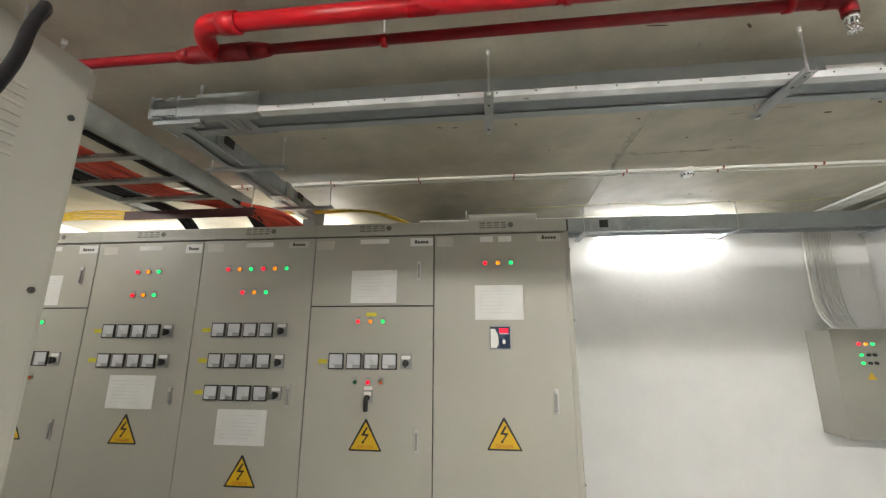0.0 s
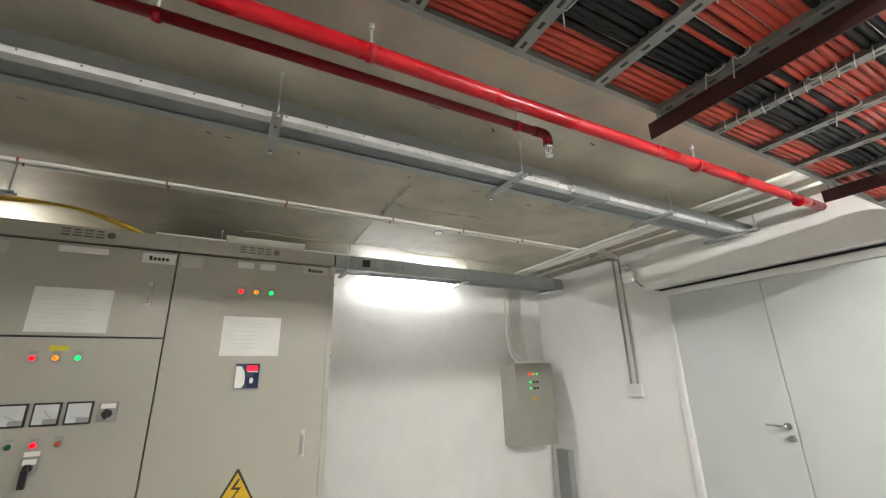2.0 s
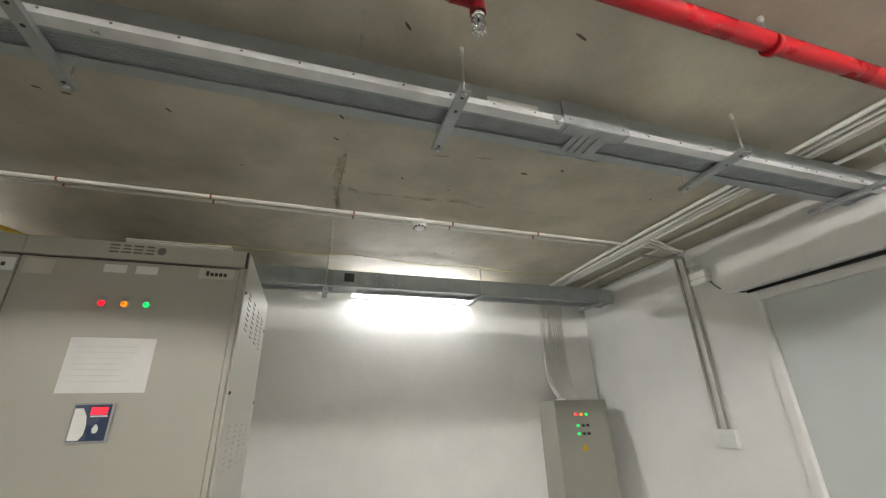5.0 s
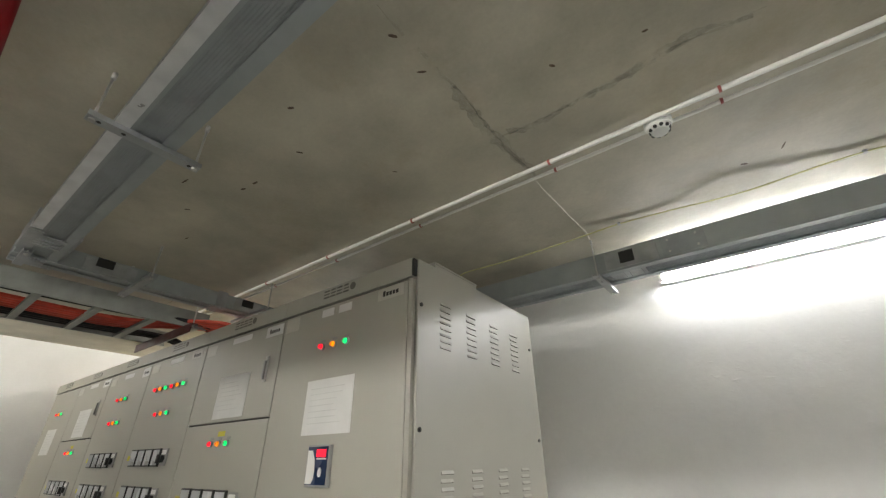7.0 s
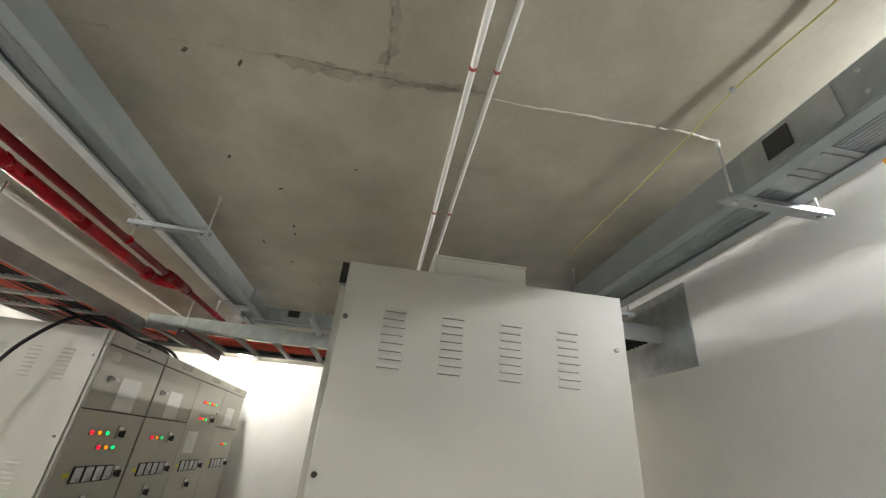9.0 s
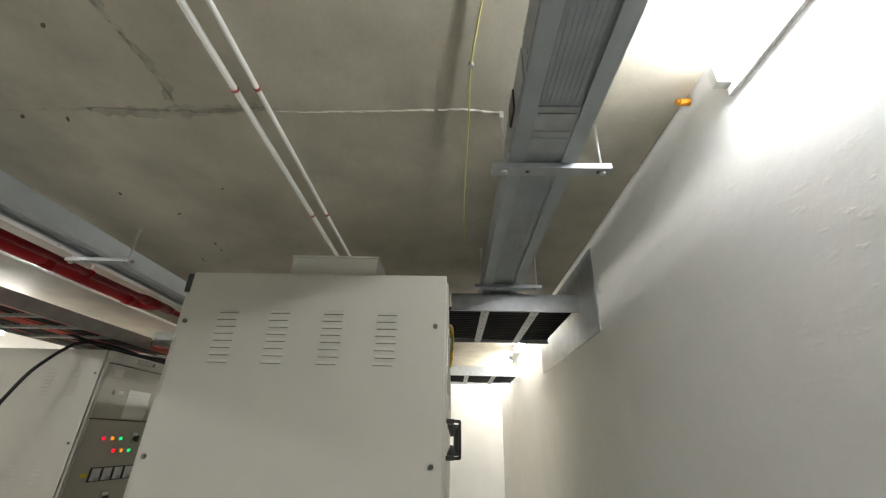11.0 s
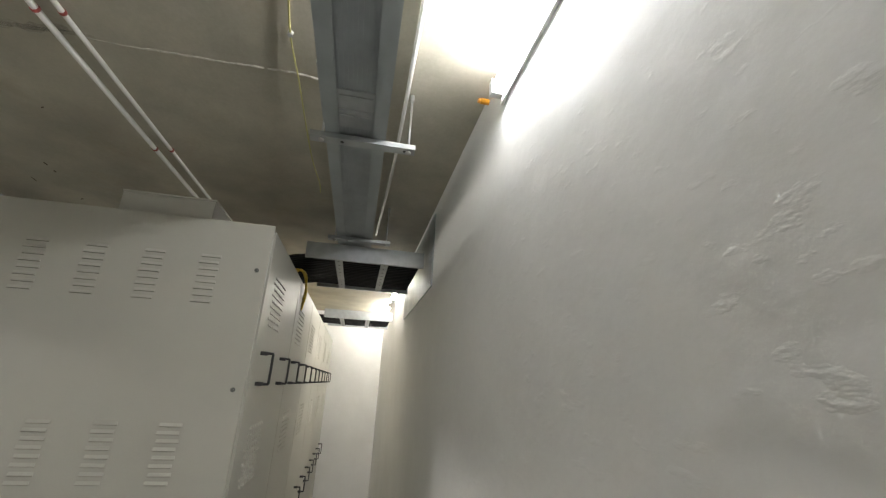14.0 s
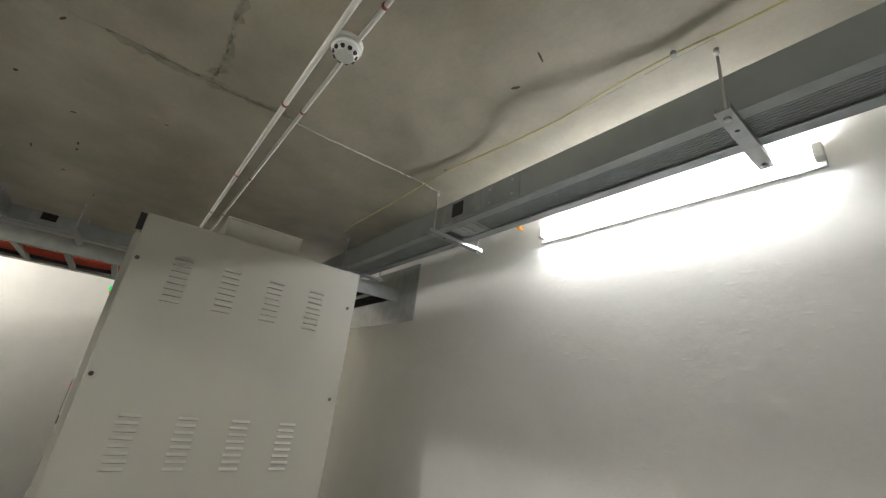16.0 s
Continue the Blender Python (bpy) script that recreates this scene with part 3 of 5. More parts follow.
def end_panel(cab, x, side):
    """The removable side plate of an end bay."""
    a, b = (x, x + 0.014) if side > 0 else (x - 0.014, x)
    plate = lpart("side_panel", box(B(), a, b, 0.022, DEPTH - 0.006, 0.11, TOP + 0.002, 0.005), M_CAB, cab)
    for top in (2.124, 1.496):
        for yc in (0.203, 0.400, 0.602, 0.806):
            for k in range(8):
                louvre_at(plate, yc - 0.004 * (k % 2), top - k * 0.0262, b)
    for y, z in ((0.029 + 0.012, 2.085), (0.985, 2.082), (0.029 + 0.012, 1.63), (0.985, 1.622), (0.041, 0.7), (0.985, 0.7)):
        bm = rod(B(), (b, y, z), (b + 0.005, y, z), 0.0085, 12)
        rod(bm, (b + 0.005, y, z), (b + 0.008, y, z), 0.004, 8)
        lpart("screw", bm, M_DARKST, plate)
    bm = rod(B(), (x - 0.03, DEPTH - 0.06, TOP), (x - 0.03, DEPTH - 0.06, TOP + 0.012), 0.016, 12)
    lpart("lifting_bolt", bm, M_STEEL, cab)


def row_one(x0, x1, label, split=None, end_at=None):
    return cabinet_shell(x0, x1, (0, FRONT, 0), False, label, split, end_at, "north switchboard row")


EDGES = [0.59, -0.272, -1.095, -1.92, -2.745, -3.57, -4.40]

# bay with the capacitor controller
c = row_one(EDGES[1], EDGES[0], "pebble-grey steel switchboard bay with controller and louvred end panel", None, "right")
lpart("corner_strip", box(B(), 0.570, 0.59, 0.004, 0.0218, 0.10, HEAD + 0.004), M_CAB, c)
# the header's open end, its dark inside drawn as a black piece
lpart("header_end_dark", box(B(), 0.5885, 0.600, -0.003, 0.0205, HEAD + 0.012, TOP - 0.004, 0.002), M_BLACK, c, "black piece in place of the header's dark open end")
end_panel(c, EDGES[0], 1)
brand_bars(c, 0.03, 2.228)
trio(c, 0.062, 1.994)
sheet(c, -0.007, 0.296, 1.632, 1.850)
sticker(c, 0.400, 0.548, 2.132, 2.182)
sticker(c, -0.252, -0.147, 2.110, 2.178, False, False)
sticker(c, 0.030, 0.115, 2.135, 2.172, True, False)
sticker(c, 0.150, 0.235, 2.135, 2.172, True, False)
swing_handle(c, 0.466, 1.085, 1.225)
danger(c, 0.155, 0.880)
ctl = lpart("power_controller", box(B(), 0.078, 0.212, -0.018, 0.0, 1.450, 1.594, 0.004), M_GREYPL, c, "navy and white controller with red digits")
lpart("faceplate", box(B(), 0.085, 0.205, -0.020, -0.018, 1.458, 1.588), M_NAVY, ctl)
lpart("white_curve", prism(B(), [(0.087, 1.461), (0.122, 1.461), (0.134, 1.48), (0.136, 1.51), (0.130, 1.545), (0.114, 1.575), (0.087, 1.575)], -0.0212, -0.020), M_WHITEPL, ctl)
lpart("display", box(B(), 0.140, 0.194, -0.0212, -0.020, 1.552, 1.578), glow("lit_red_display", (1.0, 0.01, 0.03, 1), 1.6), ctl, "lit red digits")
bm = box(B(), 0.142, 0.198, -0.0212, -0.020, 1.543, 1.548)
lpart("key", prism(B(), [(0.160, 1.488), (0.168, 1.484), (0.176, 1.488), (0.178, 1.502), (0.170, 1.516), (0.166, 1.516), (0.158, 1.502)], -0.023, -0.020), M_WHITEPL, ctl)
lpart("print_line", bm, M_WHITEPL, ctl)


def feeder_bay(x1, name, lower=True):
    """A split bay whose right edge is x1."""
    d = x1 - EDGES[1]
    c = row_one(x1 - 0.823, x1, name, 1.722)
    brand_bars(c, -0.785 + d, 2.226)
    sticker(c, -0.432 + d, -0.281 + d, 2.118, 2.174, True)
    sticker(c, -1.078 + d, -0.961 + d, 2.108, 2.168, False, False)
    sticker(c, -0.777 + d, -0.578 + d, 2.140, 2.172, True, False)
    swing_handle(c, -0.371 + d, 1.889, 2.017)
    sheet(c, -0.825 + d, -0.518 + d, 1.742, 1.958)
    trio(c, -0.765 + d, 1.622)
    lpart("yellow_tag", box(B(), -0.715 + d, -0.645 + d, -0.0012, 0.0, 1.656, 1.680), M_YTAG, c)
    meter_row(c, -0.947 + d, 1.324, 0.1, 0.1155)
    for k, col in enumerate(("dg", "r", "do")):
        indicator(c, -0.768 + 0.084 * k + d, 1.247, col)
    selector(c, -0.712 + d, 1.125, 0.062, 0.075, True)
    lpart("name_tag", box(B(), -0.708 + d, -0.655 + d, -0.0015, 0.0, 1.202, 1.222), M_WHITEPL, c)
    danger(c, -0.686 + d, 0.853)
    swing_handle(c, -0.371 + d, 0.850, 0.984)
    return c


feeder_bay(EDGES[1], "pebble-grey split-door switchboard bay with four panel meters")

# bay with three rows of meters
c = row_one(EDGES[3], EDGES[2], "pebble-grey switchboard bay with three rows of meters")
brand_bars(c, -1.61, 2.226)
sticker(c, -1.285, -1.14, 2.125, 2.170)
sticker(c, -1.888, -1.768, 2.108, 2.166, False, False)
sticker(c, -1.60, -1.40, 2.135, 2.168, True, False)
trio(c, -1.709, 1.980, 0.084)
trio(c, -1.452, 1.981, 0.084)
trio(c, -1.585, 1.819, 0.084)
for z in (1.521, 1.322, 1.122):
    meter_row(c, -1.776, z, 0.096, 0.113)
sheet(c, -1.668, -1.333, 0.858, 1.070)
swing_handle(c, -1.203, 1.089, 1.226)
danger(c, -1.467, 0.624)

# bay with two rows of meters
c = row_one(EDGES[4], EDGES[3], "pebble-grey switchboard bay with two rows of meters")
brand_bars(c, -2.45, 2.226)
sticker(c, -2.058, -1.932, 2.104, 2.168, True)
sticker(c, -2.70, -2.59, 2.104, 2.160, False, False)
sticker(c, -2.42, -2.24, 2.130, 2.162, True, False)
trio(c, -2.395, 1.972, 0.082)
trio(c, -2.404, 1.807, 0.082)
for z in (1.514, 1.318):
    meter_row(c, -2.588, z, 0.094, 0.112)
sheet(c, -2.475, -2.135, 1.058, 1.270)
swing_handle(c, -2.015, 1.087, 1.197)
danger(c, -2.307, 0.846)

feeder_bay(EDGES[4], "pebble-grey split-door switchboard bay beside the meter bays")

c = row_one(EDGES[6], EDGES[5], "pebble-grey switchboard bay at the far end of the row", None, "left")
brand_bars(c, -4.10, 2.226)
trio(c, -4.02, 1.972)
sheet(c, -4.15, -3.85, 1.62, 1.84)
swing_handle(c, -3.66, 1.09, 1.22)
danger(c, -3.98, 0.87)

# ---- the facing row of switchboards ----
E2 = [-1.095, -1.935, -2.755, -3.575, -4.395]


def row_two(k, label, split=None, end_at=None):
    c = cabinet_shell(0.0, 0.82, (E2[k], 1.36, 0), True, label, split, end_at, "south switchboard row")
    brand_bars(c, 0.30, 2.226)
    return c


def w2(k, x):
    """World x to the turned bay's own x."""
    return E2[k] - x


def knob_handle(parent, x, z):
    bm = rod(B(), (x, 0, z), (x, -0.03, z), 0.02, 14)
    box(bm, x - 0.012, x + 0.05, -0.045, -0.03, z - 0.012, z + 0.012, 0.004)
    lpart("turn_handle", bm, M_STEEL, parent, "dull steel turning handle")


c = row_two(0, "grey switchboard bay with a louvred end panel and two lamp rows", 1.79, "left")
plate = lpart("side_panel", box(B(), -0.014, 0.0, 0.022, DEPTH - 0.022, 0.11, TOP + 0.002, 0.003), M_CAB, c)
LOUVRE_TURNED = mesh_of("louvre", extrude_profile(B(), [(0.0, 0.006), (-0.0035, -0.004), (-0.0035, -0.0055), (0.0, -0.0055)], "y", -0.036, 0.036), M_CAB)
for top in (2.124, 1.496):
    for yc in (0.203, 0.400, 0.602, 0.806):
        for k in range(8):
            ob = new("louvre", LOUVRE_TURNED)
            ob.parent, ob.location = plate, (-0.014, yc, top - k * 0.0262)
for y, z in ((0.055, 2.105), (0.985, 2.105), (0.055, 1.62), (0.985, 1.62)):
    lpart("screw", rod(B(), (-0.014, y, z), (-0.020, y, z), 0.0085, 12), M_DARKST, plate)
lpart("corner_strip", box(B(), 0.0, 0.02, 0.004, 0.0218, 0.10, HEAD + 0.004), M_CAB, c)
knob_handle(c, w2(0, -1.26), 1.985)
sheet(c, w2(0, -1.42), w2(0, -1.68), 1.80, 2.02)
sticker(c, w2(0, -1.19), w2(0, -1.29), 2.10, 2.16, False, False)
for k, col in enumerate("rag"):
    indicator(c, w2(0, -1.305) + 0.088 * k, 1.655, col)
    indicator(c, w2(0, -1.442) + 0.085 * k, 1.568, col)
selector(c, w2(0, -1.60), 1.62)
meter_row(c, w2(0, -1.29), 1.36)
selector(c, w2(0, -1.47), 1.20)

c = row_two(1, "grey switchboard bay with one lamp row and meters", 1.79)
knob_handle(c, w2(1, -2.03), 1.985)
sheet(c, w2(1, -2.20), w2(1, -2.46), 1.80, 2.02)
for k, col in enumerate("rag"):
    indicator(c, w2(1, -2.13) + 0.088 * k, 1.645, col)
selector(c, w2(1, -2.43), 1.61)
meter_row(c, w2(1, -2.10), 1.36)
selector(c, w2(1, -2.30), 1.20)

c = row_two(2, "grey switchboard bay with a double lamp row and meters")
for k, col in enumerate("ragrag"):
    indicator(c, w2(2, -3.01) + 0.07 * k, 2.005, col)
for k, col in enumerate("rag"):
    indicator(c, w2(2, -3.02) + 0.08 * k, 1.845, col)
selector(c, w2(2, -3.30), 1.81)
meter_row(c, w2(2, -2.90), 1.36)
selector(c, w2(2, -3.14), 1.20)
sheet(c, w2(2, -2.86), w2(2, -3.12), 1.52, 1.72)
knob_handle(c, w2(2, -3.48), 1.93)

c = row_two(3, "grey switchboard bay at the far end of the row", 1.79, "right")
sheet(c, w2(3, -3.80), w2(3, -4.08), 1.82, 2.02)
for k, col in enumerate("rag"):
    indicator(c, w2(3, -3.92) + 0.08 * k, 1.614, col)
meter_row(c, w2(3, -3.75), 1.36)


# ---- busbar trunking ----
def trunking_profile(c, z0, w=0.19, h=0.125):
    """Side rails of the trunking: two upright C-shaped rails beside a ribbed middle."""
    out = []
    for s in (-1, 1):
        o, i = c + s * w / 2, c + s * (w / 2 - 0.048)
        out.append([(o, z0), (i, z0), (i, z0 + 0.004), (o - s * 0.004, z0 + 0.004), (o - s * 0.004, z0 + h - 0.004), (i, z0 + h - 0.004), (i, z0 + h), (o, z0 + h)])
    return out


def trunking(name, axis, c, a, b, z0, label, w=0.19, h=0.125):
    mid = (a + b) / 2
    t = thing(name, (mid, c, z0) if axis == "x" else (c, mid, z0), label, "busbar trunking", "busbar trunking run")
    for prof in trunking_profile(c, z0, w, h):
        part("side_rail", extrude_profile(B(), prof, axis, a, b), M_ALU, t)
    bm = B()
    inner = w - 0.096
    if axis == "x":
        box(bm, a, b, c - w / 2 + 0.006, c + w / 2 - 0.006, z0 + 0.012, z0 + h - 0.012)
    else:
        box(bm, c - w / 2 + 0.006, c + w / 2 - 0.006, a, b, z0 + 0.012, z0 + h - 0.012)
    core = part("core", bm, M_RIB, t, "dark ribbed underside")
    for k in range(9):
        u = c - inner / 2 + inner * (k + 0.5) / 9
        bm = B()
        if axis == "x":
            box(bm, a, b, u - 0.0032, u + 0.0032, z0 + 0.0095, z0 + 0.0121)
        else:
            box(bm, u - 0.0032, u + 0.0032, a, b, z0 + 0.0095, z0 + 0.0121)
        part("rib", bm, M_RIB, core)
    return t


def joint_cover(t, axis, c, a, b, z0, w=0.19, h=0.125, proud=0.010):
    """Plates bolted over a joint."""
    for s in (-1, 1):
        bm = B()
        lo, hi = sorted((c + s * w / 2, c + s * (w / 2 + proud)))
        if axis == "x":
            box(bm, a, b, lo, hi, z0 - 0.004, z0 + h + 0.01, 0.002)
            for u in (a + 0.03, b - 0.03):
                for z in (z0 + 0.02, z0 + h - 0.02):
                    rod(bm, (u, c + s * (w / 2 + proud), z), (u, c + s * (w / 2 + proud + 0.004), z), 0.006, 8)
        else:
            box(bm, lo, hi, a, b, z0 - 0.004, z0 + h + 0.01, 0.002)
        part("joint_cover", bm, M_GALV, t, "bright galvanised joint plates")
    bm = B()
    m = (a + b) / 2
    if axis == "x":
        box(bm, m - 0.075, m + 0.085, c - w / 2 + 0.03, c + w / 2 - 0.03, z0 - 0.003, z0 + 0.003, 0.001)
        for u in (-0.045, -0.01, 0.03):
            box(bm, m + u, m + u + 0.01, c - w / 2 + 0.034, c + w / 2 - 0.034, z0 - 0.009, z0 - 0.003, 0.001)
        box(bm, a + 0.02, b - 0.02, c - w / 2 - 0.006, c - w / 2 + 0.05, z0 - 0.007, z0 - 0.002, 0.001)
    else:
        box(bm, c - w / 2 + 0.02, c + w / 2 - 0.02, m - 0.05, m + 0.05, z0 - 0.006, z0 + 0.012, 0.002)
    part("joint_bridge", bm, M_GALV, t)


def tap_window(t, axis, c, u, z0, side, w=0.19, h=0.125):
    """A tap-off plate with a square black shutter."""
    lo, hi = sorted((c + side * w / 2, c + side * (w / 2 + 0.006)))
    lo2, hi2 = sorted((c + side * (w / 2 + 0.006), c + side * (w / 2 + 0.012)))
    if axis == "x":
        p = part("tap_off_plate", box(B(), u - 0.10, u + 0.17, lo, hi, z0 + 0.012, z0 + h - 0.012, 0.001), M_GALV, t)
        part("shutter", box(B(), u - 0.028, u + 0.028, lo2, hi2, z0 + 0.045, z0 + 0.1, 0.002), M_BLACK, p, "square black shutter")
    else:
        p = part("tap_off_plate", box(B(), lo, hi, u - 0.10, u + 0.17, z0 + 0.012, z0 + h - 0.012, 0.001), M_GALV, t)
        part("shutter", box(B(), lo2, hi2, u - 0.045, u + 0.045, z0 + 0.045, z0 + 0.1, 0.002), M_BLACK, p, "square black shutter")


FZ = 2.553
FW, FH = 0.183, 0.098
tf = trunking("busbar_trunking", "x", 2.106, -1.41, EAST - 0.03, FZ, "grey metal busbar trunking hung across the room", FW, FH)
joint_cover(tf, "x", 2.106, 1.79, 2.10, FZ, FW, FH)
joint_cover(tf, "x", 2.106, -1.31, -0.985, FZ, FW, FH)
for a, b in ((-0.985, 1.79), (2.10, EAST - 0.03)):
    lip = part("edge_lip", extrude_profile(B(), [(2.0145, FZ + 0.030), (2.0115, FZ + 0.030), (2.0065, FZ + 0.002), (2.0065, FZ - 0.002), (2.050, FZ - 0.002), (2.050, FZ - 0.0005), (2.0145, FZ - 0.0005)], "x", a, b), M_LIP, tf, "bright folded edge")
    # row of holes in the lip, drawn as small dark discs
    for k in range(int((b - a) / 0.17)):
        x = a + 0.10 + 0.17 * k
        part("lip_hole_disc", rod(B(), (x, 2.0095, FZ + 0.0185), (x, 2.0080, FZ + 0.018), 0.0042, 6), M_DARKST, lip)
part("label_strip", box(B(), 1.47, 1.68, 2.0085, 2.0110, FZ + 0.0305, FZ + 0.050), M_PAPER, tf)
TX, TW = -1.478, 0.132
tl = trunking("busbar_trunking", "y", TX, 2.012, 3.68, FZ, "grey metal busbar trunking turning towards the switchboards", TW, 0.105)
tap_window(tl, "y", TX, 2.41, FZ, 1, TW, 0.105)
tap_window(tl, "y", TX, 3.33, FZ, 1, TW, 0.105)
joint_cover(tl, "y", TX, 2.01, 2.20, FZ, TW + 0.001, 0.105)
joint_cover(tl, "y", TX, 3.10, 3.17, FZ, TW + 0.001, 0.105)
part("end_drop", box(B(), -1.54, -1.42, 3.68, 3.86, TOP + 0.001, FZ + 0.10, 0.004), M_ALU, tl)
BZ = 2.515
tb = trunking("busbar_trunking", "x", 4.325, -0.62, EAST - 0.08, BZ, "grey metal busbar trunking along the north wall", 0.215, 0.135)
plate = part("joint_cover", box(B(), 1.36, 1.58, 4.2145, 4.2175, BZ + 0.012, BZ + 0.128, 0.001), M_RIB, tb, "dark bolted joint plate")
for u in (1.40, 1.54):
    for z in (BZ + 0.035, BZ + 0.105):
        part("bolt", rod(B(), (u, 4.2145, z), (u, 4.2095, z), 0.006, 6), M_STEEL, plate)
p = part("tap_off_plate", box(B(), 1.05, 1.34, 4.2115, 4.2175, BZ + 0.012, BZ + 0.123, 0.001), M_GALV, tb)
part("shutter", box(B(), 1.135, 1.215, 4.2055, 4.2115, BZ + 0.036, BZ + 0.110, 0.002), M_BLACK, p, "square black shutter")
bm = B()
box(bm, 1.055, 1.25, 4.267, 4.384, BZ + 0.006, BZ + 0.012, 0.001)
for u in (1.12, 1.15, 1.22):
    box(bm, u, u + 0.008, 4.272, 4.378, BZ + 0.002, BZ + 0.006, 0.001)
part("joint_bridge", bm, M_GALV, tb)


def hanger(axis, u, lo, hi, z, rods, label="galvanised channel bracket hung on threaded rods"):
    """A slotted channel under the trunking, held by rods from the slab."""
    h = thing("trunking_hanger", (u, (lo + hi) / 2, z) if axis == "x" else ((lo + hi) / 2, u, z), label, "hanger bracket", "trunking hangers")
    bm = B()
    s = 0.021
    if axis == "x":
        box(bm, u - s, u + s, lo, hi, z - 0.020, z - 0.017)
        box(bm, u - s, u - s + 0.003, lo, hi, z - 0.017, z + 0.0)
        box(bm, u + s - 0.003, u + s, lo, hi, z - 0.017, z + 0.0)
        part("channel", bm, M_GALV, h)
        for k in (0, 1, 4):
            v = lo + (hi - lo) * (k + 0.5) / 5
            part("slot", rod(B(), (u, v, z - 0.0205), (u, v, z - 0.0201), 0.007, 10), M_BLACK, h)
    else:
        box(bm, lo, hi, u - s, u + s, z - 0.020, z - 0.017)
        box(bm, lo, hi, u - s, u - s + 0.003, z - 0.017, z)
        box(bm, lo, hi, u + s - 0.003, u + s, z - 0.017, z)
        part("channel", bm, M_GALV, h)
    for v in rods:
        x, y = (u, v) if axis == "x" else (v, u)
        bm = rod(B(), (x, y, z - 0.03), (x, y, CEIL - 0.001), 0.0045, 8)
        rod(bm, (x, y, z - 0.028), (x, y, z - 0.020), 0.010, 6)
        rod(bm, (x, y, CEIL - 0.03), (x, y, CEIL - 0.001), 0.008, 8)
        part("threaded_rod", bm, M_STEEL, h)


for u in (0.098, 1.356, 2.66):
    hanger("x", u, 1.938, 2.292, FZ, (1.955, 2.276))
hanger("x", 3.62, 1.88, 2.30, FZ, (1.9,))
for u in (2.60, 3.37):
    hanger("y", u, -1.66, -1.14, FZ, (-1.17, -1.64))
hanger("y", 2.06, -1.55, -1.30, FZ, (-1.33,))
for u in (-0.12, 0.995, 2.35, 3.62):
    hanger("x", u, 4.165, 4.545, BZ, (4.205, 4.52))


# ---- sprinkler pipes ----
p = thing("sprinkler_pipe", (1.4, 1.555, 2.62), "glossy red painted steel sprinkler main", "pipe", "red sprinkler pipes")
bm = B()
sweep(bm, smooth_path([(EAST - 0.001, 1.555, 2.645), (2.5, 1.555, 2.635), (1.0, 1.555, 2.622), (-0.86, 1.555, 2.62)], 4), 0.032, 16)
part("run", bm, M_RED, p)
bm = B()
sweep(bm, smooth_path([(-0.85, 1.555, 2.62), (-0.90, 1.555, 2.62), (-0.945, 1.575, 2.62), (-0.975, 1.62, 2.62), (-0.99, 1.67, 2.62), (-0.99, 1.70, 2.62)], 5), 0.036, 16)
rod(bm, (-0.80, 1.555, 2.62), (-0.87, 1.555, 2.62), 0.040, 16)
part("elbow", bm, M_RED, p)
p = thing("sprinkler_pipe", (-1.0, 1.70, 2.62), "thin red painted sprinkler branch with a tee, coloured dark for shade", "pipe", "red sprinkler pipes")
bm = B()
sweep(bm, smooth_path([(-2.42, 1.705, CEIL - 0.001), (-2.42, 1.705, 2.68), (-2.40, 1.705, 2.635), (-2.35, 1.705, 2.62), (-1.9, 1.703, 2.62), (-0.9, 1.70, 2.62)], 5), 0.0205, 14)
rod(bm, (-0.9, 1.70, 2.62), (1.25, 1.685, 2.62), 0.0205, 14)
part("run", bm, M_RED_SHADED, p)
bm = rod(B(), (-1.09, 1.70, 2.62), (-0.84, 1.70, 2.62), 0.034, 16)
rod(bm, (-0.84, 1.70, 2.62), (-0.76, 1.70, 2.62), 0.036, 16, 0.024)
rod(bm, (-1.15, 1.70, 2.62), (-1.09, 1.70, 2.62), 0.024, 16, 0.034)
part("tee", bm, M_RED_SHADED, p)
bm = sweep(B(), smooth_path([(1.22, 1.685, 2.62), (1.272, 1.685, 2.62), (1.294, 1.685, 2.612), (1.300, 1.685, 2.59), (1.300, 1.685, 2.565)], 4), 0.024, 14)
elbow = part("elbow", bm, M_RED_SHADED, p)
bm = rod(B(), (1.300, 1.685, 2.567), (1.300, 1.685, 2.545), 0.020, 12)
s = part("sprinkler_head", bm, M_CHROME, p, "chrome pendent sprinkler head")
bm = B()
for a in (-1, 1):
    sweep(bm, smooth_path([(1.300 + a * 0.014, 1.685, 2.548), (1.300 + a * 0.02, 1.685, 2.53), (1.300 + a * 0.006, 1.685, 2.508)], 3), 0.004, 6)
rod(bm, (1.300, 1.685, 2.548), (1.300, 1.685, 2.508), 0.004, 8)
part("yoke", bm, M_CHROME, s)
bm = B()
for k in range(10):
    a = 2 * math.pi * k / 10
    u = Vector((math.cos(a), math.sin(a), 0))
    rod(bm, Vector((1.300, 1.685, 2.507)) + u * 0.006, Vector((1.300, 1.685, 2.503)) + u * 0.021, 0.0035, 5)
rod(bm, (1.300, 1.685, 2.509), (1.300, 1.685, 2.504), 0.012, 12)
part("deflector", bm, M_CHROME, s)


